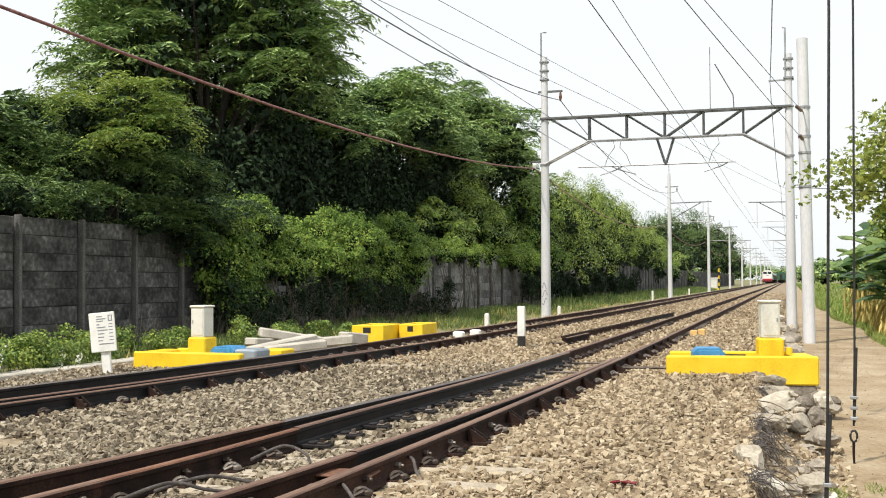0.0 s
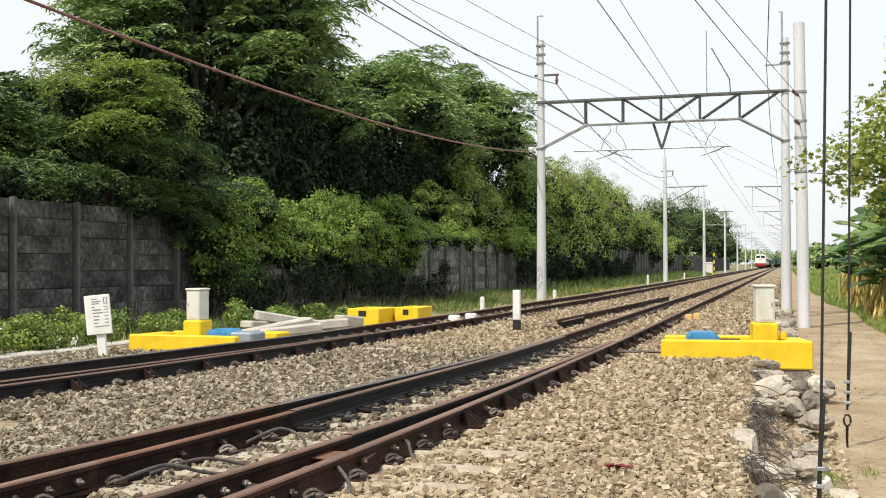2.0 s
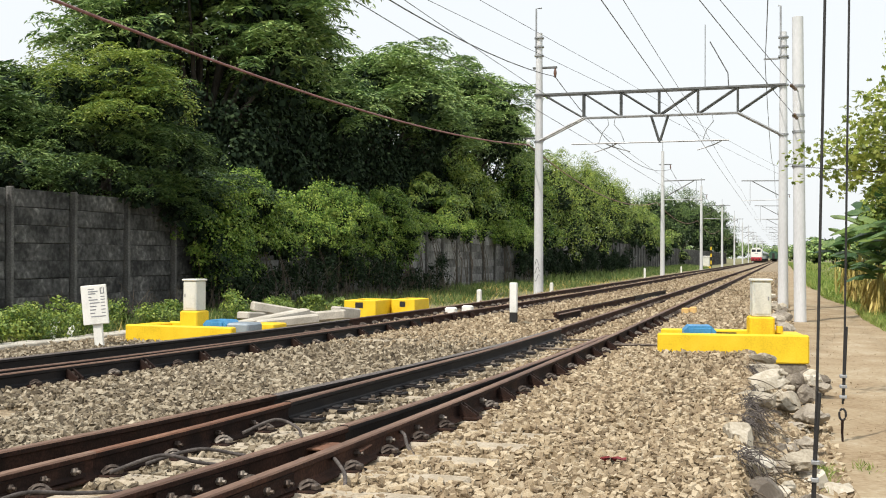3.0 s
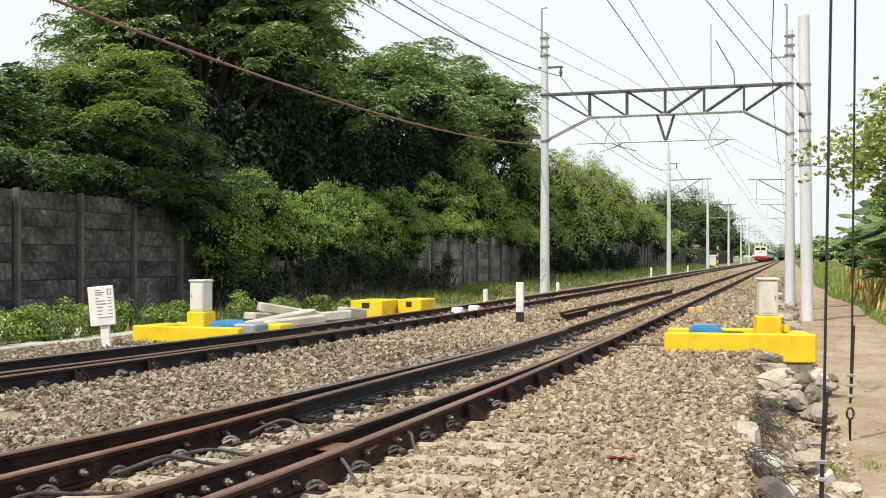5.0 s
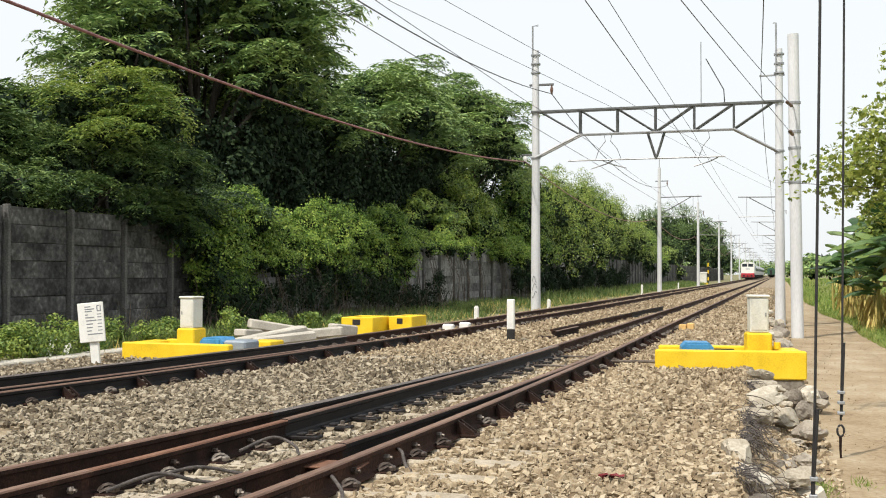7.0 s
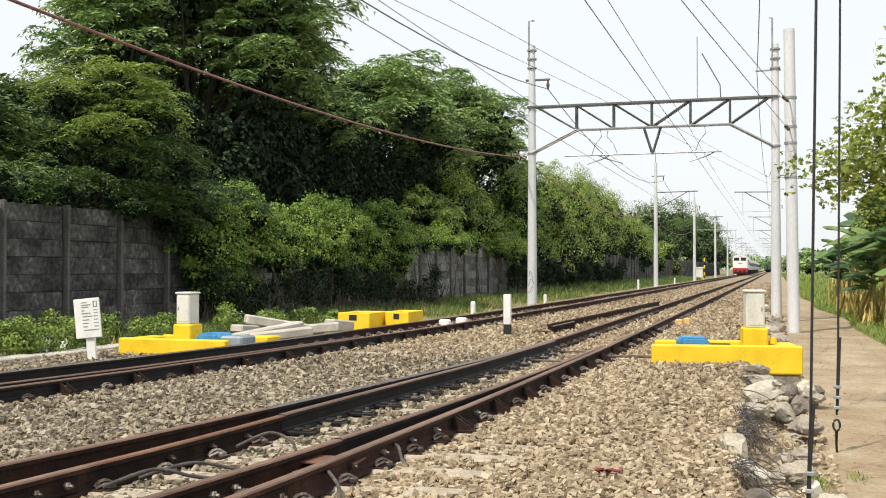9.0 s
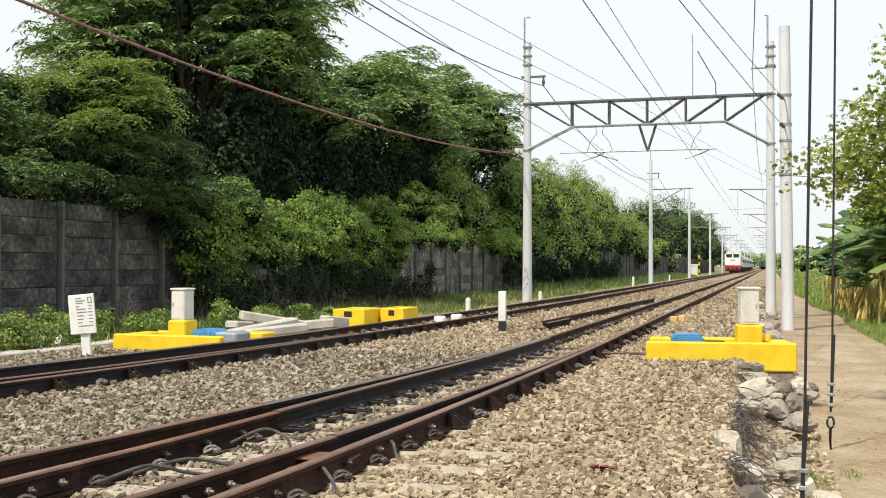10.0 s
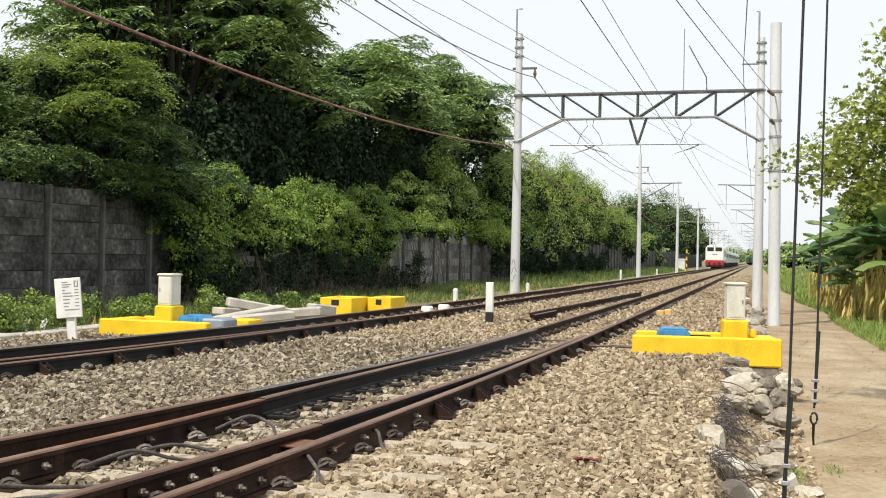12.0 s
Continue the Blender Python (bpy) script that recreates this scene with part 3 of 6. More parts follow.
def make_brace_mesh():
    """A cast rail brace: foot plate, two sloping cheeks up to the rail's head, and a bolt between them."""
    s = Shape()
    s.box(0.0, 0.20, -0.085, 0.085, -0.012, 0.014, 0.005)
    for y in (-0.058, 0.034):
        n = len(s.v)
        for q in (y, y + 0.024):
            s.v += [(0.0, q, 0.012), (0.15, q, 0.012), (0.15, q, 0.034), (0.012, q, 0.128), (0.0, q, 0.128)]
        s.face((n + 4, n + 3, n + 2, n + 1, n))
        s.face((n + 5, n + 6, n + 7, n + 8, n + 9))
        for i in range(5):
            j = (i + 1) % 5
            s.face((n + i, n + j, n + 5 + j, n + 5 + i))
    s.tube([(0.015, 0, 0.075), (0.055, 0, 0.075)], 0.022, 6, slot=1)
    s.tube([(0.10, 0, 0.01), (0.10, 0, 0.05)], 0.018, 6, slot=1)
    return s.mesh("rail_brace", [M_RUST, M_CLIP])


def sleeper_mesh(length):
    s = Shape()
    s.box(-length / 2, length / 2, -0.115, 0.115, -0.20, 0.006, 0.02)
    return s.mesh("sleeper", M_SLEEPER)


def at(knots, y):
    return float(np.interp(y, [k[0] for k in knots], [k[1] for k in knots]))


def make_tracks():
    near = thing("railway_track", "rusty turnout track on concrete sleepers in ballast", "railway track", kind="structure")
    rail(RAIL_A, M_RUSTRED, M_RUSTTOP, near, y0=17.6, label="rusty brown stock rail")
    rail(RAIL_A, M_BLACK, M_STEELTOP, near, y0=8.4, y1=17.6, label="greased dark stock rail")
    rail(RAIL_A, M_RUST, M_RUSTTOP, near, y1=8.4, label="rusty brown stock rail")
    rail(RAIL_B, M_RUSTRED, M_RUSTTOP, near, y1=5.6)
    rail(RAIL_B, M_RUST, M_ORANGE, near, y0=5.6, y1=8.0, label="orange-rusted closure rail")
    rail(RAIL_B, M_BLACK, M_RUSTTOP, near, y0=8.0, label="black switch blade", z=0.012)
    rail(RAIL_C, M_RUSTRED, M_RUSTTOP, near, y1=7.0)
    rail(RAIL_C, M_BLACK, M_RUSTTOP, near, y0=7.0, label="black switch blade", z=0.012)
    rail(RAIL_D, M_RUSTRED, M_RUSTTOP, near, y1=8.5, label="red-brown stock rail with worn head")
    rail(RAIL_D, M_RUST, M_RUSTTOP, near, y0=8.5, y1=22.0, label="brown stock rail with worn head")
    rail(RAIL_D, M_RUSTRED, M_RUSTTOP, near, y0=22.0)
    fishplate(4.9, 5.75, RAIL_C, near)
    fishplate(4.55, 5.5, RAIL_B, near)
    fishplate(4.75, 5.6, RAIL_D, near)
    bolt_row(6.5, 0.55, 6, RAIL_D, near)
    bolt_row(6.4, 0.5, 3, RAIL_B, near)
    far = thing("railway_track", "dark rusty turnout track on concrete sleepers beside grass", "railway track", kind="structure")
    rail(RAIL_LL, M_BLACK, M_STEELTOP, far, y1=19.0, label="greased dark stock rail")
    rail(RAIL_LL, M_RUSTRED, M_RUSTTOP, far, y0=19.0)
    rail(RAIL_LR, M_BLACK, M_RUSTTOP, far, y1=20.0, label="greased dark stock rail")
    rail(RAIL_LR, M_RUSTRED, M_RUSTTOP, far, y0=20.0)
    rail(RAIL_LB, M_BLACK, M_RUSTTOP, far, label="black switch blade", z=0.012)
    clip, chair, brace = make_clip_mesh(), make_chair_mesh(), make_brace_mesh()
    long_s, short_s = sleeper_mesh(2.9), sleeper_mesh(2.05)
    for i in range(96):
        y = 4.45 + 0.6 * i
        long = y < 19
        for par, l, r in ((near, RAIL_A, RAIL_D), (far, RAIL_LL, RAIL_LR)):
            mid = (at(l, y) + at(r, y)) / 2
            ob = part("sleeper", long_s if long else short_s, None, par)
            ob.matrix_basis = pose(mid + (0.30 if long and par is near else 0), y, 0.012 if y < 7.6 else (-0.006 if y < 17.5 else (-0.03 if y < 30 else -0.05)), 0, 0, random.uniform(-0.6, 0.6))
            if y > 34:
                continue
            for kn, sgn in ((r, 1), (r, -1), (l, -1), (l, 1)):
                if sgn < 0 and y > 22:
                    continue
                if kn is l and sgn > 0 and y < 17:
                    continue
                if kn is r and sgn < 0 and y < 16.5:
                    continue
                if sgn > 0 and kn is r and (8 if par is near else 5) < y < 24 and i % 2:
                    b = part("rail_brace", brace, None, par)
                    b.matrix_basis = pose(at(kn, y) + 0.022, y, 0.014, 0, 0, random.uniform(-4, 4))
                    continue
                c = part("rail_clip", clip, None, par)
                c.matrix_basis = pose(at(kn, y) + sgn * 0.045, y + random.uniform(-0.03, 0.03), 0.014, 0, 0, (0 if sgn > 0 else 180) + random.uniform(-6, 6))
        if y < 7.8:
            for kn in (RAIL_B, RAIL_C):
                c = part("rail_clip", clip, None, near)
                c.matrix_basis = pose(at(kn, y) + 0.045, y, 0.014, 0, 0, random.uniform(-6, 6))
        elif y < 17.4:
            c = part("slide_chair", chair, None, near)
            c.matrix_basis = pose(at(RAIL_B, y) + 0.05, y, 0.026, 0, 0, random.uniform(-3, 3))
    for y in (15.25, 17.05):
        a, b = at(RAIL_B, y), at(RAIL_C, min(y, 16.5)) 
        bar = Shape().box(a + 0.03, b - 0.02, y - 0.03, y + 0.03, 0.03, 0.055, 0.006)
        st = part("stretcher_bar", bar, M_CLIP, near, "grey steel stretcher bar between the blades")
        for x in (a + 0.08, a + 0.16, b - 0.1):
            part("bolt", Shape().tube([(x, y, 0.05), (x, y, 0.085)], 0.02, 6), M_CLIP, st)
    # a flat rusty spacer between blade and stock rail
    sp = Shape().box(-0.20, 0.20, -0.13, 0.13, 0.0, 0.014, 0.004, turn=pose((at(RAIL_C, 6.6) + at(RAIL_D, 6.6)) / 2, 6.6, 0.09, 0, 0, 6))
    part("spacer_plate", sp, M_ORANGE, near)
    # the discarded rusty rail lengths between the tracks
    old = thing("scrap_rail", "discarded rusty rail length lying on the ballast", "rail")
    part("rail", Shape().sweep(PROFILE, [(-4.72, 22.9, 0.0), (-4.5, 29.5, 0.0), (-4.36, 34.5, 0.0), (-4.19, 39.6, 0.0)], SLOTS), [M_RUSTRED, M_RUST], old)
    part("rail", Shape().sweep(PROFILE, [(-4.50, 22.2, 0.0), (-4.43, 24.4, 0.0)], SLOTS), [M_RUST, M_RUSTTOP], old)
    part("rail", Shape().sweep(PROFILE, [(-4.38, 33.5, 0.0), (-4.12, 40.2, 0.0)], SLOTS), [M_BLACK, M_RUST], old)
    part("base_plate", Shape().box(-4.95, -4.35, 22.35, 22.75, -0.02, 0.03, 0.01), M_RUST, old)


def make_hoses():
    for pts in ([(-4.00, 4.45, 0.03), (-3.86, 4.75, 0.10), (-3.72, 5.0, 0.06), (-3.55, 5.25, 0.03)],
                [(-4.02, 4.3, 0.02), (-3.7, 4.75, 0.05), (-3.35, 5.05, 0.04), (-3.1, 5.2, 0.03)],
                [(-3.86, 5.55, 0.06), (-3.7, 5.85, 0.12), (-3.52, 6.0, 0.06), (-3.36, 6.15, 0.02)],
                [(-3.84, 5.9, 0.05), (-3.66, 6.2, 0.10), (-3.50, 6.4, 0.05), (-3.32, 6.45, 0.01)],
                [(-3.80, 7.1, 0.06), (-3.66, 7.35, 0.13), (-3.50, 7.4, 0.07), (-3.42, 7.3, 0.01)],
                [(-2.68, 6.2, 0.10), (-2.6, 6.05, 0.12), (-2.50, 5.95, 0.06), (-2.42, 5.75, 0.0)],
                [(-2.64, 7.3, 0.10), (-2.55, 7.15, 0.11), (-2.47, 7.0, 0.05), (-2.38, 6.9, 0.0)]):
        v = [Vector(p) for p in pts]
        P = []
        for i in range(25):
            u = i / 24 * (len(v) - 1)
            k = min(int(u), len(v) - 2)
            w = u - k
            a, b, c, d = v[max(k - 1, 0)], v[k], v[k + 1], v[min(k + 2, len(v) - 1)]
            P.append(0.5 * (2 * b + (c - a) * w + (2 * a - 5 * b + 4 * c - d) * w * w + (3 * b - a - 3 * c + d) * w * w * w))
        solid("bonding_cable", Shape().tube(P, 0.012, 7), M_ROOT, "weathered grey-brown rail bonding cable looping to the sleepers", "cable", group="bonding cables", smooth=True)


# ---- wall ----
WALL_X = -14.9


def make_wall():
    wall = thing("wall_boundary", "weathered stained grey precast concrete panel wall, near panels darkened as shade", "wall", kind="structure")
    step, y0 = 2.03, 17.95 - 2.03 * 6
    ys = [y0 + step * i for i in range(12)] + [y0 + step * 11 + 2.33 * (i + 1) for i in range(23)]
    # wider panels past the tree overhang take the lighter, lit colour
    panels = {w: Shape().box(-0.03, 0.03, 0.062, w - 0.135, 0, 0.366, 0.012).mesh("panel", M_WALL if w < 2.2 else M_WALLLIT) for w in (2.03, 2.33)}
    post = Shape().box(-0.075, 0.085, -0.045, 0.045, 0, 3.06, 0.014).mesh("post", M_WALLPOST)
    for i, y in enumerate(ys):
        p = part("post", post, None, wall)
        p.matrix_basis = pose(WALL_X + 0.02, y, -0.30, random.uniform(-0.4, 0.4), random.uniform(-0.6, 0.6), 0)
        if i == len(ys) - 1:
            continue
        for r in range(8):
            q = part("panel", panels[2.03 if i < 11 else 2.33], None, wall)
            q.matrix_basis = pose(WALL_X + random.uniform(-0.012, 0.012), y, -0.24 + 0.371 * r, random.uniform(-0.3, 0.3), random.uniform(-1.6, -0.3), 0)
    part("backing", Shape().box(WALL_X - 0.11, WALL_X - 0.07, ys[0], ys[-1], -0.3, 2.66), M_WALL, wall)
    step, y0 = 2.33, ys[-1] - 2.33 * 33
    far = Shape()
    for i in range(33, 130):
        for r in range(7):
            far.box(WALL_X - 0.03, WALL_X + 0.03, y0 + step * i + 0.072, y0 + step * (i + 1) - 0.062, -0.22 + 0.42 * r, 0.192 + 0.42 * r)
        far.box(WALL_X - 0.05, WALL_X + 0.10, y0 + step * (i + 1) - 0.07, y0 + step * (i + 1) + 0.07, -0.3, 2.74)
    part("far_panels", far, M_WALL, wall)


def make_drain():
    d = thing("drain_kerb", "old concrete drain kerb with pale worn top", "kerb", kind="structure")
    for i in range(9):
        y = 4.5 + 1.5 * i
        s = Shape().box(-12.05, -11.62, y, y + 1.485, -0.35, -0.07 + random.uniform(-0.015, 0.015), 0.02)
        part("kerb_block", s, M_CONC, d)


# ---- lineside things ----
def machine_base(name, m, mirror, label, grey_machine, ped=1.54, cov_x=0.63):
    """A yellow concrete trough for a point machine with a cable box on it."""
    t = thing(name, label, "point machine base", m=m)
    sx = -1 if mirror else 1
    def bx(x0, x1, *a, **k):
        return (min(sx * x0, sx * x1), max(sx * x0, sx * x1), *a)
    L = 2.12
    part("front_wall", Shape().box(*bx(0, L, 0, 0.16, -0.14, 0.27), bevel=0.02), M_YELLOW, t)
    part("footing", Shape().box(*bx(0.03, L - 0.03, 0.03, 0.16, -0.62, -0.142), bevel=0.02), M_ROCKDARK, t)
    part("back_wall", Shape().box(*bx(0.1, L - 0.25, 0.95, 1.10, -0.42, 0.275), bevel=0.02), M_YELLOW, t)
    part("end_wall", Shape().box(*bx(L - 0.32, L - 0.02, 0.162, 0.948, -0.42, 0.262), bevel=0.02), M_YELLOW, t)
    part("floor_slab", Shape().box(*bx(0.02, L - 0.33, 0.162, 0.948, -0.42, 0.02), bevel=0.01), M_YELLOW, t)
    part("pedestal", Shape().box(*bx(ped - 0.18, ped + 0.18, 0.50, 0.90, 0.02, 0.50), bevel=0.025), M_YELLOW, t)
    cab = part("cable_box", Shape().box(*bx(ped - 0.135, ped + 0.135, 0.545, 0.855, 0.502, 1.02), bevel=0.012), M_PALEBOX, t, "cream painted steel box")
    part("lid", Shape().box(*bx(ped - 0.155, ped + 0.155, 0.525, 0.875, 1.022, 1.06), bevel=0.012), M_PALEBOX, cab)
    part("door_panel", Shape().box(*bx(ped - 0.11, ped + 0.11, 0.537, 0.544, 0.54, 0.99), bevel=0.003), M_PALEBOX, cab)
    part("latch", Shape().box(*bx(ped + 0.08, ped + 0.10, 0.528, 0.537, 0.74, 0.80), bevel=0.003), M_GALV, cab)
    cov = Shape()
    x0, x1, y0, y1, z0, z1, c = cov_x - 0.23, cov_x + 0.23, 0.34, 0.80, 0.05, 0.36, 0.07
    ring = [(x0, z0), (x1, z0), (x1, z1 - c), (x1 - c, z1), (x0 + c, z1), (x0, z1 - c)]
    for y in (y0, y1):
        cov.v += [(sx * x, y, z) for x, z in ring]
    for i in range(6):
        j = (i + 1) % 6
        cov.face((i, j, j + 6, i + 6))
    cov.face(range(5, -1, -1))
    cov.face(range(6, 12))
    part("machine_cover", cov, M_BLUE, t, "blue painted steel cover")
    part("cover_rib", Shape().box(*bx(cov_x - 0.16, cov_x + 0.16, 0.325, 0.339, 0.10, 0.33), bevel=0.004), M_BLUE, t)
    if grey_machine:
        part("motor_housing", Shape().box(*bx(-0.14, 0.29, 0.30, 0.80, 0.03, 0.32), bevel=0.03), M_GREY, t, "blue-grey steel motor housing")
    else:
        # thin dark panel stands for the shade inside the cable slot
        part("slot_shade_panel", Shape().box(*bx(0.90, 1.22, 0.935, 0.9485, 0.16, 0.235), bevel=0.002), M_DARK, t)
        part("stub_pipe", Shape().tube([(sx * 1.80, 0.6, 0.26), (sx * 1.80, 0.6, 0.36)], 0.05, 10), M_YELLOW, t)
    if grey_machine:
        part("rear_plinth", Shape().box(*bx(0.02, 0.48, 1.5, 2.0, -0.25, 0.24), bevel=0.02), M_YELLOW, t)
    part("drive_rod", Shape().tube([(sx * 0.3, 0.5, 0.06), (sx * -0.75, 0.55, 0.05)], 0.02, 8), M_CLIP, t)
    return t


def make_lineside():
    machine_base("machine_base", pose(-1.72, 15.75, 0, 0, 0, 9), False, "bright yellow concrete machine base with blue cover and cream box", False)
    machine_base("machine_base", pose(-8.78, 16.0, -0.10, 0, 0, -2), True, "bright yellow concrete machine base with blue cover beside grey housing", True, 1.17, 0.54)
    # two small yellow cable pits
    for x, y, w, l in ((-9.83, 23.3, 0.80, 1.15), (-8.98, 24.2, 0.60, 1.1)):
        t = thing("cable_pit", "yellow painted concrete cable pit with square opening", "cable pit", (x, y, 0), group="cable pits")
        part("near_wall", Shape().box(0, w, 0, 0.1, -0.15, 0.34, 0.015), M_YELLOW, t)
        part("far_wall", Shape().box(0, w, l - 0.1, l, -0.15, 0.34, 0.015), M_YELLOW, t)
        part("left_wall", Shape().box(0, 0.1, 0.102, l - 0.102, -0.15, 0.337, 0.01), M_YELLOW, t)
        part("right_wall", Shape().box(w - 0.1, w, 0.102, l - 0.102, -0.15, 0.337, 0.01), M_YELLOW, t)
        part("cover_slab", Shape().box(0.104, w - 0.104, 0.104, l - 0.104, 0.20, 0.28, 0.01), M_CONC, t)
        # no real hole: a dark panel paints the shade inside it
        part("opening", Shape().box(w * 0.36, w * 0.60, -0.008, 0.004, 0.16, 0.29, 0.002), M_DARK, t)
    # instruction board on a short post
    s = thing("notice_board", "white lineside notice board with faded printed rows", "sign", m=pose(-10.58, 14.9, -0.06, 0, -5.5, 12))
    part("post", Shape().box(-0.075, 0.075, -0.03, 0.03, -0.1, 0.40, 0.01), M_WHITE, s)
    b = part("board", Shape().box(-0.215, 0.215, -0.065, -0.034, 0.31, 0.95, 0.008), M_WHITE, s)
    for r, (z, l, w) in enumerate([(0.885, -0.09, 0.10), (0.845, -0.09, 0.16), (0.81, -0.09, 0.12), (0.755, -0.09, 0.05), (0.71, -0.09, 0.15), (0.66, -0.08, 0.17), (0.605, -0.08, 0.11), (0.55, -0.08, 0.10), (0.495, -0.08, 0.08), (0.44, -0.07, 0.18)]):
        part("print_bar", Shape().box(l, l + w, -0.0685, -0.0652, z - 0.008, z + 0.008), M_INK, b)
        if r > 2:
            part("print_bar", Shape().box(0.11, 0.18, -0.0685, -0.0652, z - 0.007, z + 0.007), M_INK, b)
    ringv = Shape()
    for x0, x1, z0, z1 in ((0.11, 0.125, 0.80, 0.90), (0.165, 0.18, 0.80, 0.90), (0.126, 0.164, 0.80, 0.815), (0.126, 0.15, 0.885, 0.90)):
        ringv.box(x0, x1, -0.0685, -0.0652, z0, z1)
    part("printed_mark", ringv, M_INK, b)
    # marker post
    p = thing("marker_post", "white concrete marker post with black foot", "post", (-5.20, 21.15, -0.03))
    part("foot", Shape().box(-0.075, 0.075, -0.05, 0.05, -0.3, 0.27, 0.01), M_DARK, p)
    part("shaft", Shape().box(-0.075, 0.075, -0.05, 0.05, 0.272, 0.88, 0.012), M_WHITE, p)
    for x, y, h in ((-9.3, 33.2, 0.45), (-9.4, 45, 0.4), (-9.7, 80, 0.7), (-9.7, 110, 0.6)):
        q = thing("boundary_stone", "small white boundary stone in the grass", "post", (x, y, -0.15), group="boundary stones")
        part("shaft", Shape().box(-0.07, 0.07, -0.07, 0.07, -0.1, h, 0.02), M_WHITE, q)
        part("cap", Shape().box(-0.05, 0.05, -0.05, 0.05, h + 0.001, h + 0.03, 0.01), M_WHITE, q)
    # stacked old concrete beams
    for x, y, z, l, w, h, rz, ry in ((-9.75, 19.2, 0.0, 2.0, 0.28, 0.20, 63, -7), (-9.35, 19.3, 0.0, 1.3, 0.26, 0.18, 52, -4), (-9.9, 20.6, 0.10, 1.7, 0.3, 0.2, 40, 10),
                                     (-9.3, 21.0, 0.02, 0.9, 0.3, 0.2, 20, -5), (-9.2, 21.9, 0.0, 0.7, 0.3, 0.26, 70, 6), (-10.4, 20.2, 0.05, 1.4, 0.3, 0.16, 85, 4)):
        sh = Shape().box(-l / 2, l / 2, -w / 2, w / 2, -h / 2, h / 2, 0.03, turn=pose(x, y, z + h / 2 - 0.02, 0, ry, rz))
        solid("concrete_beam", sh, M_CONC, "discarded grey concrete beam lying in a heap", "beam", group="concrete beams")
    # orange blocks beside the rail, white stones on the far sleepers
    o = thing("rail_skid", "orange timber blocks beside the rail", "block", (-2.2, 26.9, 0.0))
    part("block", Shape().box(-0.16, 0.02, -0.12, 0.16, -0.03, 0.13, 0.02), M_WOOD, o)
    part("block", Shape().box(0.03, 0.20, -0.05, 0.22, -0.03, 0.16, 0.02), M_WOOD, o)
    for x, y in ((-7.5, 24.3), (-7.38, 25.3)):
        solid("white_block", Shape().box(x - 0.13, x + 0.13, y - 0.1, y + 0.1, 0.0, 0.17, 0.03), M_WHITE, "whitewashed stone block beside the rail", "block", group="white blocks")
    solid("sleeper_slab", Shape().box(-6.45, -5.99, 15.85, 16.1, -0.05, 0.035, 0.015), M_SLEEPER, "pale sleeper end showing through ballast", "slab", group="slabs")
    solid("sleeper_slab", Shape().box(-5.96, -5.60, 16.15, 16.4, -0.05, 0.035, 0.015), M_SLEEPER, "pale sleeper end showing through ballast", "slab", group="slabs")


def rock_shape(size, rng, fine=2):
    bm = bmesh.new()
    bmesh.ops.create_icosphere(bm, subdivisions=fine, radius=1)
    off = Vector((rng.uniform(-9, 9), rng.uniform(-9, 9), rng.uniform(-9, 9)))
    cuts = [(Vector((rng.gauss(0, 1), rng.gauss(0, 1), rng.gauss(0, 1))).normalized(), rng.uniform(0.5, 0.78)) for _ in range(7)]
    for v in bm.verts:
        k = 1 + 0.55 * noise.noise(v.co * 1.1 + off) + 0.26 * noise.noise(v.co * 2.9 + off) + 0.12 * noise.noise(v.co * 7.0 + off)
        q = v.co * k
        for d, lim in cuts:
            over = q.dot(d) - lim
            if over > 0:
                q = q - d * over
        v.co = Vector((q.x * size[0], q.y * size[1], q.z * size[2]))
    return bm


def rock(x, y, z, sx, sy, sz, mat, rz, rng, label, group="rocks"):
    bm = rock_shape((sx, sy, sz), rng, 3 if max(sx, sy) > 0.12 else 2)
    me = bpy.data.meshes.new("rock")
    bm.to_mesh(me)
    bm.free()
    me.materials.append(mat)
    ob = tagged(new("rock", me), label, "rock", group)
    ob.matrix_basis = pose(x, y, z, rng.uniform(-12, 12), rng.uniform(-12, 12), rz)
    return ob


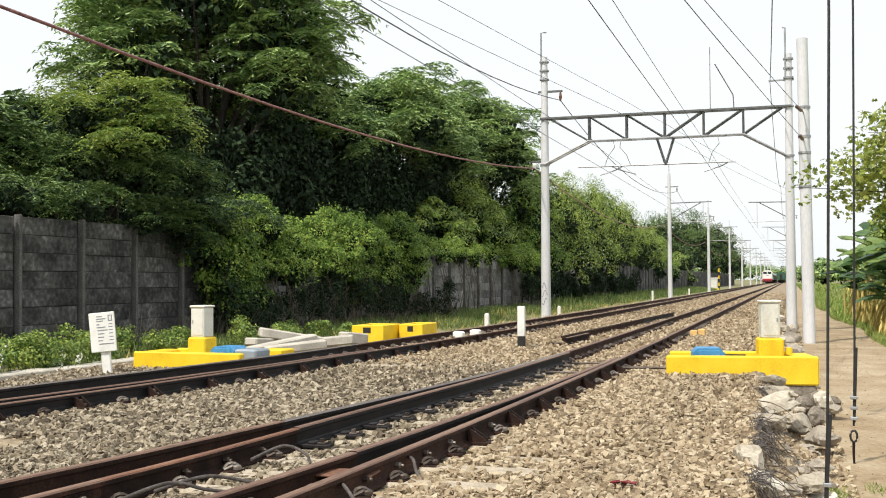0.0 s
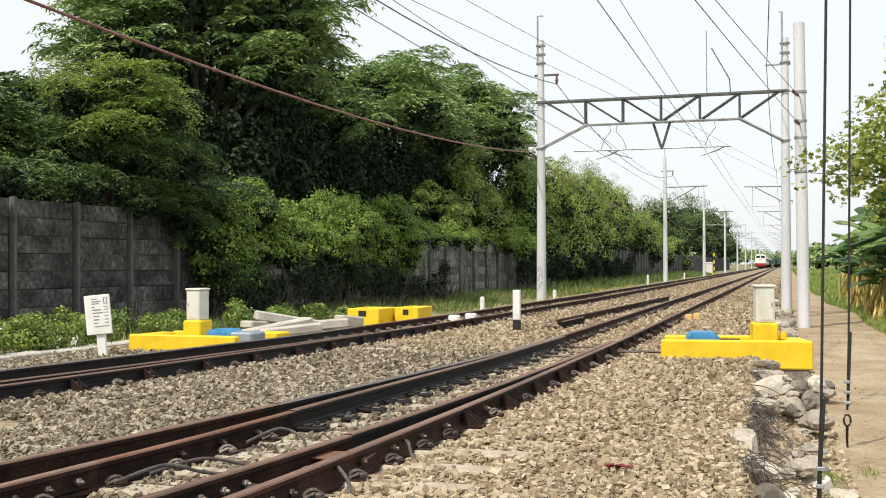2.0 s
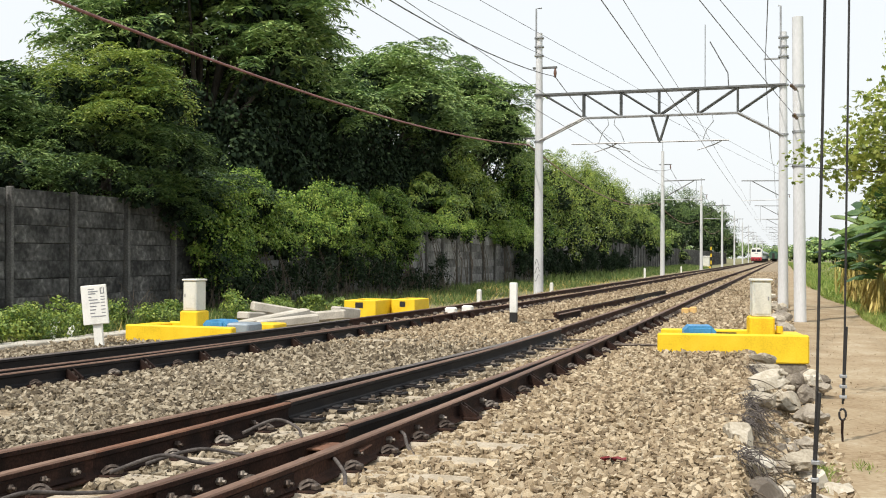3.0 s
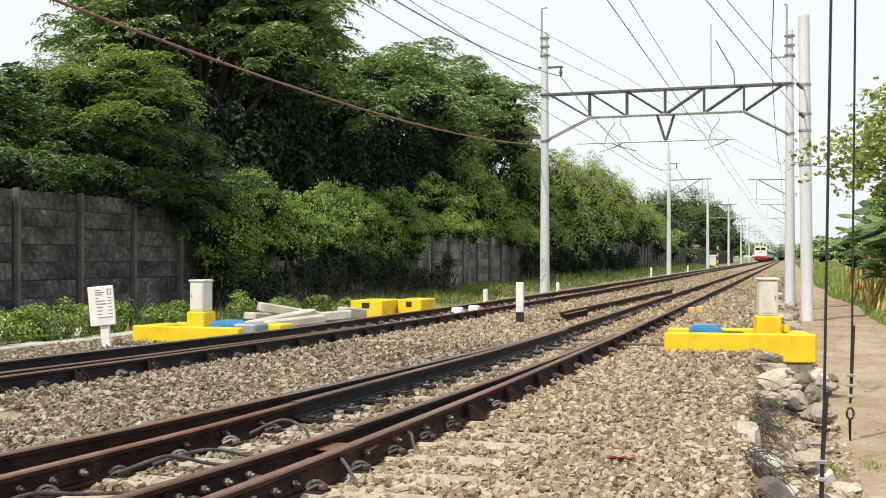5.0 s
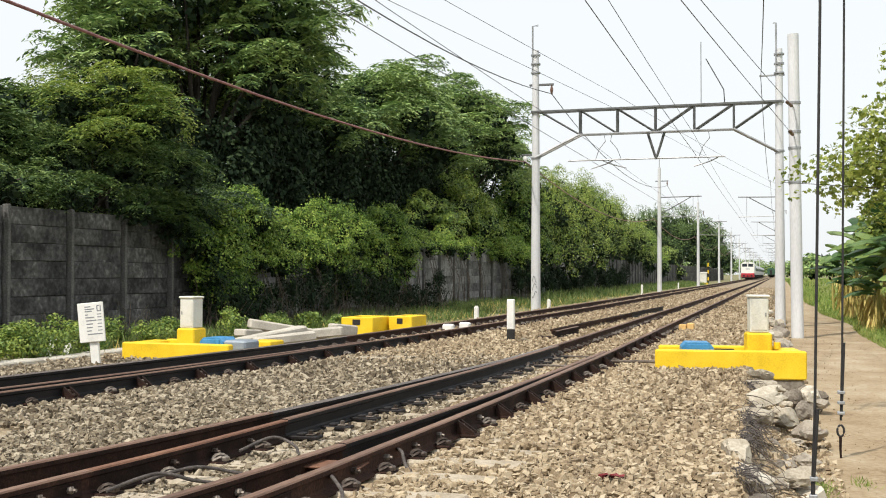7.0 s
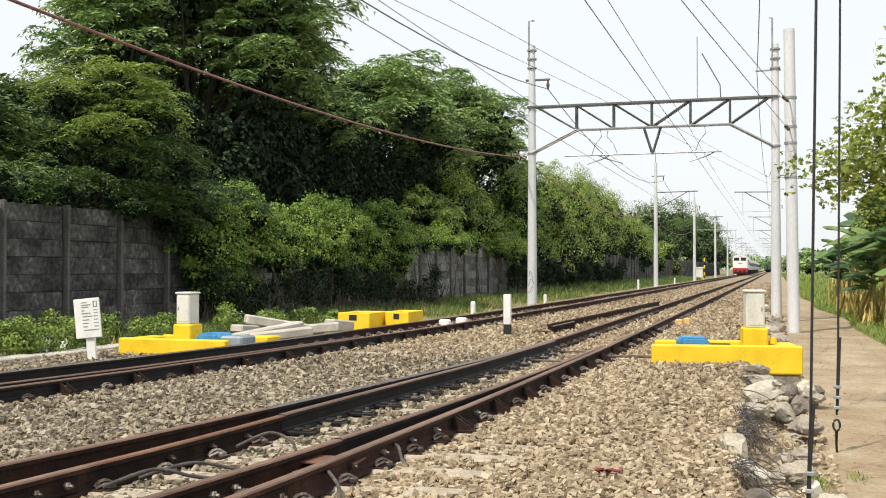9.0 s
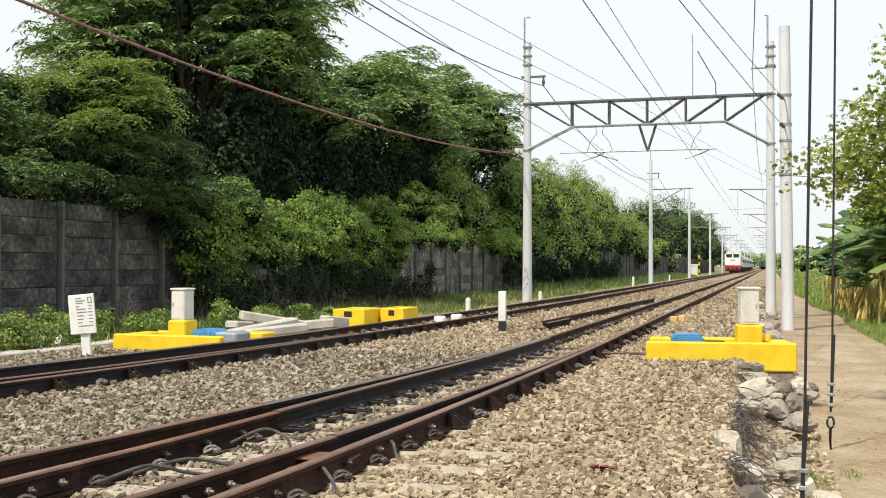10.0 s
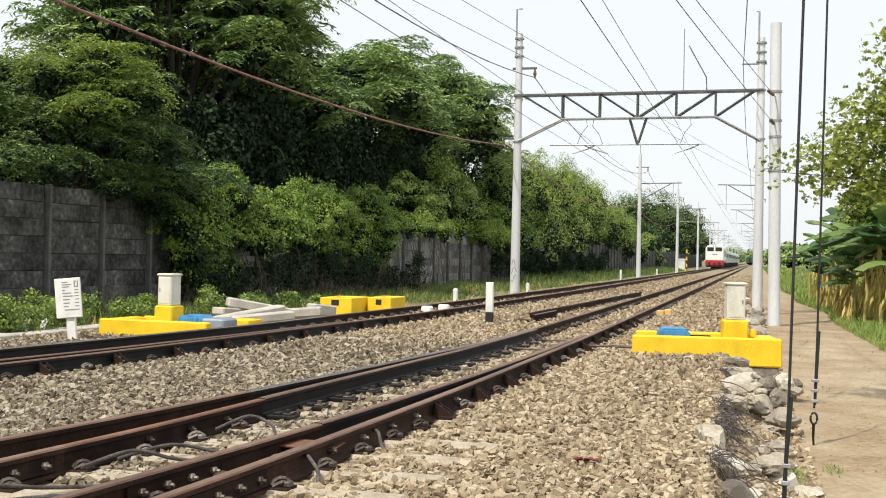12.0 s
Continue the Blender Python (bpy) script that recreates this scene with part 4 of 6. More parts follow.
def make_rocks():
    rng = random.Random(21)
    rag = Shape()
    for i in range(6):
        for j in range(4):
            rag.v.append((-1.13 + 0.03 * i + rng.uniform(-0.015, 0.015), 7.0 + 0.035 * j + rng.uniform(-0.012, 0.012), 0.03 + rng.uniform(0, 0.035)))
    for i in range(5):
        for j in range(3):
            a = i * 4 + j
            rag.face((a, a + 4, a + 5, a + 1))
    n = len(rag.v)
    rag.v += [(x, y, z - 0.006) for x, y, z in rag.v]
    for f in list(rag.f):
        rag.face([n + k for k in reversed(f)])
    solid("red_rag", rag, M_RAG, "crumpled dark red rag on the ballast", "rag")
    pale, brown = "pale broken limestone rock at the ballast edge", "brown grey rock in the broken stone edge"
    for x, y, z, a, b, c, m in ((-0.31, 8.40, 0.02, 0.13, 0.16, 0.13, M_ROCK), (-0.22, 7.85, -0.07, 0.17, 0.17, 0.12, M_ROCK), (-0.42, 7.5, -0.01, 0.09, 0.10, 0.05, M_ROCK), (-0.12, 7.3, -0.16, 0.14, 0.16, 0.12, M_ROCKDARK), (0.36, 12.6, -0.42, 0.18, 0.15, 0.08, M_ROCKDARK), (0.32, 14.9, -0.42, 0.14, 0.13, 0.14, M_ROCKDARK), (-0.26, 15.1, 0.0, 0.25, 0.2, 0.07, M_ROCK), (-0.18, 14.2, -0.10, 0.24, 0.28, 0.12, M_ROCK), (0.25, 9.6, -0.5, 0.16, 0.2, 0.08, M_ROCK), (0.05, 13.2, -0.32, 0.2, 0.24, 0.12, M_ROCK),
                                (0.22, 8.3, -0.40, 0.10, 0.10, 0.06, M_ROCKDARK), (0.30, 8.75, -0.50, 0.13, 0.10, 0.05, M_ROCK), (0.45, 9.5, -0.56, 0.15, 0.11, 0.05, M_ROCK), (-0.20, 12.6, -0.02, 0.24, 0.3, 0.12, M_ROCK), (-0.20, 13.9, -0.02, 0.24, 0.25, 0.08, M_ROCK),
                                (-0.22, 11.0, -0.04, 0.22, 0.3, 0.12, M_ROCK), (0.10, 9.6, -0.36, 0.15, 0.2, 0.10, M_ROCK), (0.30, 12.8, -0.42, 0.16, 0.22, 0.12, M_ROCKDARK),
                                (0.26, 11.2, -0.48, 0.12, 0.14, 0.09, M_ROCKDARK), (0.12, 6.4, -0.46, 0.10, 0.12, 0.07, M_ROCK), (0.34, 7.2, -0.54, 0.10, 0.12, 0.06, M_ROCK)):
        rock(x, y, z, a, b, c, m, rng.uniform(0, 360), rng, pale if m is M_ROCK else brown)
    for i in range(150):
        y = rng.uniform(5.4, 17.0)
        e = edge_x(y)
        x = e + rng.uniform(0.02, 0.72)
        s = rng.uniform(0.03, 0.085)
        m = M_ROCK if rng.random() < 0.45 else M_ROCKDARK
        rock(x, y, bed_z(x, y) + s * 0.25, s * rng.uniform(0.8, 1.5), s * rng.uniform(0.8, 1.6), s * rng.uniform(0.5, 0.9), m, rng.uniform(0, 360), rng, pale if m is M_ROCK else brown)
    for i in range(22):
        y = rng.uniform(22, 44)
        x = edge_x(y) + rng.uniform(-0.1, 0.55)
        s = rng.uniform(0.10, 0.24)
        rock(x, y, bed_z(x, y) + s * 0.3, s * 1.2, s * 1.2, s * 0.8, M_ROCK if rng.random() < 0.6 else M_ROCKDARK, rng.uniform(0, 360), rng, pale)
    for i in range(70):
        x = rng.uniform(-0.42, 0.5)
        y = 15.98 + (x + 0.4) * 0.16 - rng.uniform(0.0, 0.32)
        s = rng.uniform(0.07, 0.15)
        rock(x, y, max(bed_z(x, y), -0.55) + rng.uniform(0.0, 0.3) * (0.5 + x), s * 1.2, s * 1.1, s * 0.9, M_ROCK if rng.random() < 0.4 else M_ROCKDARK, rng.uniform(0, 360), rng, "broken rock packed below the yellow base")
    # dry roots and rusted wire hanging in the broken edge
    for i in range(80):
        y = rng.uniform(6.0, 12.8) if i < 60 else rng.gauss(8.3, 0.7)
        x = edge_x(y) + rng.uniform(0.0, 0.22 if i < 60 else 0.34)
        pts = [Vector((x, y, bed_z(x, y) + 0.06))]
        d = Vector((rng.uniform(0.2, 1), rng.uniform(-1.2, 0.6), rng.uniform(-0.9, 0.2)))
        for k in range(5):
            d += Vector((rng.uniform(-0.4, 0.4), rng.uniform(-0.4, 0.4), rng.uniform(-0.5, 0.2)))
            pts.append(pts[-1] + d.normalized() * rng.uniform(0.05, 0.11))
            pts[-1].z = max(pts[-1].z, bed_z(pts[-1].x, pts[-1].y) + 0.005)
        solid("dry_root", Shape().tube(pts, [0.006, 0.006, 0.005, 0.004, 0.003, 0.002], 5), M_TWIG, "dry grey root trailing over the broken stone edge", "root", group="dry roots")
    # matted fibre roots hanging down the cut face
    for cy, w, count in ((10.6, 0.75, 85), (9.3, 0.5, 50), (7.6, 0.3, 45), (13.6, 0.5, 40)):
        tangle = Shape()
        for i in range(count):
            y = cy + rng.gauss(0, w * 0.5)
            x = edge_x(y) + rng.uniform(-0.03, 0.06)
            pts = [Vector((x, y, 0.03))]
            d = Vector((rng.uniform(0.1, 0.9), rng.uniform(-0.7, 0.7), rng.uniform(-0.2, 0.5)))
            for k in range(6):
                d += Vector((rng.uniform(-0.6, 0.65), rng.uniform(-0.9, 0.9), rng.uniform(-0.8, 0.25)))
                d.normalize()
                pts.append(pts[-1] + d * rng.uniform(0.025, 0.065))
                pts[-1].z = max(pts[-1].z, bed_z(pts[-1].x, pts[-1].y) + rng.uniform(0.01, 0.05))
            tangle.tube(pts, [0.004, 0.004, 0.0035, 0.003, 0.003, 0.0025, 0.002], 3, caps=False)
        solid("root_tangle", tangle, M_ROOT, "matted grey fibre roots hanging from the cut bank", "roots", kind="stuff")
    rng2 = np.random.default_rng(5)
    n = 5200
    y = rng2.uniform(5, 24, n)
    x = -0.16 - 0.02 * np.minimum(y, 16) + rng2.uniform(0, 0.95, n) ** 1.2
    z = np.array([max(bed_z(a, b), -0.59) for a, b in zip(x, y)])
    n2 = 900
    yy = rng2.uniform(7, 40, n2)
    xx = rng2.uniform(0.3, 3.2, n2)
    near_edge = np.exp(-(xx - 0.3) / 0.6)
    ss = rng2.uniform(0.006, 0.017, n2) * (1 + yy / 60)
    stone_field("path_pebbles", np.stack([xx, yy, np.full(n2, -0.585), ss], axis=1), M_DIRT, "small pale pebbles scattered on the dirt path", rng2)
    stone_field("rubble", np.stack([x, y, z, rng2.uniform(0.025, 0.085, n)], axis=1), M_STONE, "small broken rubble on the bank", rng2)


# ---- overhead line ----
def sag(p, q, drop, n=14):
    p, q = Vector(p), Vector(q)
    return [p.lerp(q, i / n) - Vector((0, 0, 4 * drop * (i / n) * (1 - i / n))) for i in range(n + 1)]


def tapered(h, r0, r1, x=0, y=0, z=0, sides=18):
    return Shape().tube([(x, y, z), (x, y, z + h)], [r0, r1], sides)


PORTAL_Y, MAST_L, MAST_R = 41.3, -9.15, 0.03


def make_portal():
    p = thing("catenary_portal", "steel truss portal between two pale concrete poles over both tracks", "catenary portal", (0, PORTAL_Y, 0))
    top, low, brace = 7.74, 6.78, 5.92
    for x, h in ((MAST_L, 10.2), (MAST_R, 9.7)):
        pole = part("pole", tapered(h + 0.6, 0.195, 0.125, x, 0, -0.6), M_POLE, p, "pale round concrete pole", smooth=True)
        part("pipe_top", Shape().tube([(x - 0.1, -0.1, h - 0.9), (x - 0.1, -0.1, h + 0.95), (x + (0.12 if x < -5 else -0.2), -0.1, h + 0.96)], 0.035, 8), M_GALV, pole)
        for z in (h - 0.2, h - 0.55, h - 0.9, top, brace):
            part("band", Shape().tube([(x, 0, z - 0.03), (x, 0, z + 0.03)], 0.19, 14), M_GALV, pole)
    for k, (z0, w) in enumerate(((0.55, 0.5), (0.85, 0.6), (1.15, 0.45))):
        pts = [(MAST_L + 0.195 * math.sin(q * w - 0.1), -0.195 * math.cos(q * w - 0.1), z0 + 0.13 * math.sin(q * 2.6 + k)) for q in [-1 + i / 6 for i in range(13)]]
        part("paint_mark", Shape().tube(pts, 0.012, 5), M_INK, p)
    xs = [MAST_L + 1.78 + (MAST_R - 1.62 - MAST_L - 1.78) * i / 4 for i in range(5)]
    def bar(a, b, w=0.034):
        part("bar", Shape().tube([a, b], w, 4), M_TRUSS, p)
    for dy in (-0.16, 0.16):
        part("top_chord", Shape().box(MAST_L - 0.15, MAST_R + 0.1, dy - 0.05, dy + 0.05, top - 0.04, top + 0.04, 0.008), M_TRUSS, p)
        part("bottom_chord", Shape().box(xs[0], xs[-1], dy - 0.04, dy + 0.04, low - 0.025, low + 0.025, 0.01), M_GALV, p)
        for x in xs:
            bar((x, dy, low), (x, dy, top), 0.038)
        dn = [(MAST_L + 0.2, xs[0]), (xs[0], xs[1]), (xs[1], xs[2])]
        for a, b in dn:
            bar((a, dy, top), (b, dy, low))
        for a, b in ((xs[2], xs[3]), (xs[3], xs[4]), (xs[4], MAST_R - 0.2)):
            bar((a, dy, low), (b, dy, top))
        part("knee_brace", Shape().tube([(MAST_L, dy, brace), (xs[0], dy, low)], 0.042, 8), M_GALV, p)
        part("knee_brace", Shape().tube([(MAST_R, dy, brace - 0.05), (xs[4], dy, low)], 0.042, 8), M_GALV, p)
    mid = xs[2]
    bar((mid - 0.3, 0, low), (mid + 0.02, 0, 5.75), 0.05)
    bar((mid + 0.34, 0, low), (mid + 0.02, 0, 5.75), 0.05)
    part("cross_pipe", Shape().tube([(-7.85, 0, 5.78), (-1.9, 0, 5.78)], 0.03, 8), M_GALV, p)
    for x0, s in ((-7.0, 1), (-3.07, 1), (-5.6, -1)):
        part("steady_arm", Shape().tube([(x0 + 0.9 * s, 0, 5.75), (x0 + 0.6 * s, 0.1, 5.62), (x0, 0.15, 5.45)], 0.022, 6), M_GALV, p)
        part("dropper", Shape().tube([(x0 + 0.55 * s, 0, 6.75), (x0 + 0.6 * s, 0.02, 6.5), (x0 + 0.35 * s, 0.05, 6.2), (x0 + 0.2 * s, 0.1, 5.8)], 0.014, 6), M_GALV, p)
    part("stay_pipe", Shape().tube([(-2.78, 0, top + 0.05), (-2.78, 0, top + 2.4)], 0.02, 6), M_GALV, p)
    part("stay_rod", Shape().tube([(-1.92, 0, top + 0.05), (-1.95, 0, top + 0.55), (-2.6, 0, top + 1.75)], 0.024, 6), M_TRUSS, p)
    # brackets for the feeders
    part("bracket", Shape().box(MAST_L - 0.25, MAST_L + 0.72, -0.05, 0.05, 8.78, 8.86, 0.01), M_TRUSS, p)
    part("insulator", Shape().tube([(MAST_L + 0.64, 0, 8.78), (MAST_L + 0.64, 0, 8.6), (MAST_L + 0.64, 0, 8.42)], [0.03, 0.07, 0.03], 8), M_INSUL, p)
    part("bracket", Shape().box(MAST_R - 0.70, MAST_R + 0.2, -0.04, 0.04, 8.70, 8.76, 0.01), M_GALV, p)
    part("bracket", Shape().box(MAST_L - 0.55, MAST_L + 0.2, -0.05, 0.05, 6.02, 6.09, 0.01), M_TRUSS, p)
    part("insulator", Shape().tube([(MAST_L - 0.42, 0, 6.02), (MAST_L - 0.42, 0, 5.92), (MAST_L - 0.42, 0, 5.80)], [0.04, 0.09, 0.05], 8), M_WHITE, p)


def mast(x, y, s, h=9.9, name="catenary_mast"):
    """A pole at x with its bracket arm reaching sideways (s: +1 to the right)."""
    t = thing(name, "pale concrete catenary mast with steel bracket arm", "catenary mast", (x, y, 0), group="catenary masts")
    part("pole", tapered(h + 0.5, 0.19, 0.12, 0, 0, -0.5, 12), M_POLE, t, smooth=True)
    part("pipe_top", Shape().tube([(0, 0, h), (0, 0, h + 0.9)], 0.03, 6), M_GALV, t)
    r = 3.3 * s
    part("arm", Shape().tube([(0, 0, 7.5), (r, 0, 7.55)], 0.045, 6), M_TRUSS, t)
    part("brace", Shape().tube([(0, 0, 6.1), (r * 0.75, 0, 7.5)], 0.04, 6), M_TRUSS, t)
    part("register_pipe", Shape().tube([(0, 0, 6.0), (r, 0, 5.95)], 0.03, 6), M_GALV, t)
    part("hanger", Shape().tube([(r * 0.8, 0, 7.5), (r * 0.8, 0, 5.6)], 0.02, 6), M_GALV, t)
    part("bracket", Shape().box(-0.3, 0.72, -0.04, 0.04, 8.78, 8.85, 0.01), M_TRUSS, t)
    part("insulator", Shape().tube([(0.62, 0, 8.78), (0.62, 0, 8.6), (0.62, 0, 8.45)], [0.03, 0.06, 0.03], 6), M_INSUL, t)
    return t


MAST_YS = [87, 130, 176, 222, 268, 316, 364, 420, 480, 545]


def make_masts():
    for y in MAST_YS:
        mast(MAST_L, y, 1)
        mast(MAST_R + 0.15, y + 2, -1)
    # free-standing concrete anchor pole by the path
    a = thing("anchor_pole", "thick pale concrete anchor pole beside the path", "pole", (0.5, 34.6, 0))
    part("pole", Shape().tube([(0.03, 0, -0.75), (-0.06, 0, 8.78)], [0.185, 0.165], 20), M_POLE, a, smooth=True)
    for z in (6.65, 5.75, 5.25, 4.2):
        part("band", Shape().tube([(-0.03, 0, z - 0.035), (-0.03, 0, z + 0.035)], 0.195, 14), M_GALV, a)
    for z, e in ((6.48, (-0.6, -3.4, 0.02)), (5.61, (-0.33, -3.2, 0.0))):
        d = Vector(e).normalized()
        s = Vector((-0.05, -0.16, z))
        pts = [s + d * (0.3 + 0.12 * i) for i in range(9)]
        part("insulator", Shape().tube(pts, [0.02] + [0.06, 0.035] * 3 + [0.06, 0.02], 8), M_INSUL, a)
        part("shackle", Shape().tube([s, pts[0]], 0.02, 6), M_GALV, a)
    # striped signal post and cream cabinets far along the wall side
    g = thing("signal_post", "black and yellow striped lineside post", "post", (-10.6, 172, -0.2))
    for i in range(7):
        part("stripe", tapered(0.55, 0.11, 0.11, 0, 0, 0.55 * i, 8), M_YELLOW if i % 2 else M_DARK, g)
    c = thing("relay_cabinet", "cream lineside cabinet with sloping roof", "cabinet", (-11.0, 166, -0.2))
    part("body", Shape().box(-0.55, 0.55, -0.4, 0.4, 0, 1.7, 0.03), M_PALEBOX, c)
    part("roof", Shape().box(-0.65, 0.65, -0.5, 0.5, 1.7, 1.85, 0.05), M_WHITE, c)
    part("plinth", Shape().box(-0.75, 0.75, -0.5, 0.5, -0.2, 0.25, 0.02), M_YELLOW, c)


def wire(name, spans, r, mat, label, sides=5):
    t = thing(name, label, "cable", group="overhead wires")
    for p, q, d in spans:
        part("span", Shape().tube(sag(p, q, d, 18), r, sides), mat, t, smooth=True)
    return t


def make_wires():
    ys = [-4.0, PORTAL_Y] + MAST_YS[:7]
    def run(x, z, d, r, mat, name, label, zs=0.0, x0=None):
        spans = []
        for i, (a, b) in enumerate(zip(ys[:-1], ys[1:])):
            xa = x0 if (i == 0 and x0 is not None) else x
            spans.append(((xa, a, z), (x, b, z), d * ((b - a) / 45.3) ** 2))
        wire(name, spans, r, mat, label)
    run(-9.57, 5.80, 1.0, 0.026, M_REDWIRE, "signal_cable", "thick red-brown twisted cable sagging from pole to pole")
    run(-8.51, 8.45, 1.3, 0.017, M_WIRE, "feeder_wire", "dark feeder wire under pole brackets")
    run(-7.0, 5.79, 0.03, 0.009, M_WIRE, "contact_wire", "thin contact wire over the far track")
    run(-7.0, 6.50, 0.15, 0.008, M_WIRE, "messenger_wire", "thin messenger wire over the far track")
    run(-3.07, 6.0, 0.06, 0.010, M_WIRE, "contact_wire", "thin contact wire over the near track")
    run(-3.07, 6.70, 0.13, 0.008, M_WIRE, "messenger_wire", "thin messenger wire over the near track")
    for x0, x1, z, far_z in ((-10.9, -6.11, 8.40, 8.37), (-11.65, -6.25, 7.92, 7.87)):
        wire("anchor_wire", [((x0, 4.0, z), (x1, PORTAL_Y, far_z), 0.05), ((x1, PORTAL_Y, far_z), (0.0, MAST_YS[0], far_z - 0.1), 0.1)], 0.008, M_WIRE, "tensioned wire crossing over to a path side pole")
    run(-0.62, 8.68, 1.3, 0.014, M_WIRE, "feeder_wire", "dark feeder wire along the path side poles", x0=0.25)
    wire("anchor_wire", [((-3.29, 5.0, 6.52), (0.28, 33.2, 6.48), 0.05)], 0.009, M_WIRE, "tensioned wire ending at the anchor pole")
    wire("anchor_wire", [((-2.69, 5.0, 5.7), (0.32, 33.2, 5.6), 0.05)], 0.009, M_WIRE, "tensioned wire ending at the anchor pole")
    # two stay cables close by, one ending in an eye and rod
    c = thing("stay_cable", "black stranded stay cable clamped near its foot", "cable", group="stay cables")
    part("strand", Shape().tube([(0.245, 6.5, 6.5), (0.232, 6.5, 2.9), (0.19, 6.5, 0.55), (0.165, 6.5, -0.10), (0.155, 6.5, -0.52)], 0.0085, 10), M_BLACKCABLE, c, smooth=True)
    part("doubled_end", Shape().tube([(0.206, 6.49, 0.60), (0.182, 6.49, 0.20), (0.172, 6.49, -0.30)], 0.010, 8), M_BLACKCABLE, c, smooth=True)
    for z in (0.20, 0.10, -0.02):
        part("clamp", Shape().box(0.155 + z * 0.03, 0.20 + z * 0.03, 6.47, 6.52, z - 0.012, z + 0.012, 0.004), M_GALV, c)
    e = thing("stay_cable", "black stranded stay cable ending in an eye and rod", "cable", group="stay cables")
    part("strand", Shape().tube([(0.704, 12.2, 11.0), (0.679, 12.2, 4.24), (0.638, 12.2, 0.58), (0.619, 12.2, -0.19)], 0.012, 10), M_BLACKCABLE, e, smooth=True)
    part("doubled_end", Shape().tube([(0.657, 12.19, 0.64), (0.640, 12.19, 0.21), (0.625, 12.19, -0.15)], 0.0135, 8), M_BLACKCABLE, e, smooth=True)
    for z in (0.11, 0.0, -0.11):
        part("clamp", Shape().box(0.585, 0.66, 12.15, 12.24, z - 0.016, z + 0.016, 0.006), M_GALV, e)
    eye = [(0.6175 + 0.034 * math.sin(a), 12.2, -0.30 + 0.06 * math.cos(a)) for a in [i * math.pi / 8 for i in range(17)]]
    part("eye", Shape().tube(eye, 0.012, 8), M_BLACKCABLE, e, smooth=True)
    part("rod", Shape().tube([(0.616, 12.2, -0.36), (0.614, 12.2, -0.50), (0.623, 12.2, -0.66)], [0.016, 0.013, 0.010], 8), M_RUST, e, smooth=True)


# ---- trains ----
def make_locomotive():
    t = thing("locomotive", "white diesel locomotive with red lower front", "locomotive", (-7.0, 357, 0.17))
    body = Shape()
    ring = [(-1.4, 1.25), (1.4, 1.25), (1.4, 3.15), (1.15, 3.55), (0.6, 3.78), (-0.6, 3.78), (-1.15, 3.55), (-1.4, 3.15)]
    for y, k in ((0.0, 0.93), (0.25, 0.985), (0.6, 1.0), (15.6, 1.0)):
        body.v += [(x * k, y, 1.25 + (z - 1.25) * (0.95 + 0.05 * k)) for x, z in ring]
    for r in range(3):
        for i in range(8):
            j = (i + 1) % 8
            body.face((r * 8 + i, r * 8 + j, (r + 1) * 8 + j, (r + 1) * 8 + i))
    body.face(range(7, -1, -1))
    body.face(range(24, 32))
    b = part("body", body, M_WHITE, t)
    part("lower_front", Shape().box(-1.36, 1.36, -0.12, 0.9, 0.42, 1.30, 0.08), M_RED, t, "red lower front")
    part("skirt", Shape().box(-1.3, 1.3, -0.3, 0.3, 0.18, 0.42, 0.04), M_DARK, t)
    part("sill", Shape().box(-1.42, 1.42, 0.9, 15.5, 0.95, 1.25, 0.04), M_GREY, t)
    for x in (-0.62, 0.62):
        part("windscreen", Shape().box(x - 0.5, x + 0.5, -0.02, 0.05, 2.68, 3.32, 0.08), M_GLASS, b)
        part("buffer", Shape().tube([(x * 1.25, -0.55, 0.75), (x * 1.25, -0.1, 0.75)], [0.2, 0.12], 10), M_DARK, t)
    for x in (-0.16, 0.16):
        part("headlight", Shape().tube([(x, -0.06, 3.52), (x, 0.05, 3.52)], 0.10, 10), M_GALV, b)
    part("number_panel", Shape().box(-0.4, 0.4, -0.03, 0.03, 2.12, 2.3, 0.01), M_GREY, b)
    part("coupler", Shape().box(-0.15, 0.15, -0.7, -0.1, 0.6, 0.85, 0.04), M_DARK, t)
    for i in range(6):
        part("side_grille", Shape().box(1.401, 1.425, 3.2 + i * 1.9, 4.6 + i * 1.9, 1.9, 2.9, 0.005), M_GREY, b)
    for y in (3.0, 12.5):
        part("bogie", Shape().box(-1.15, 1.15, y - 2.0, y + 2.0, 0.25, 0.95, 0.08), M_DARK, t)
        for d in (-1.5, 0, 1.5):
            part("wheel", Shape().tube([(-0.6, y + d, 0.46), (0.6, y + d, 0.46)], 0.46, 14), M_RUST, t)
    for ob in t.children_recursive:
        ob.data.transform(Matrix.Diagonal((1.10, 1.0, 1.08, 1.0)))
    return t


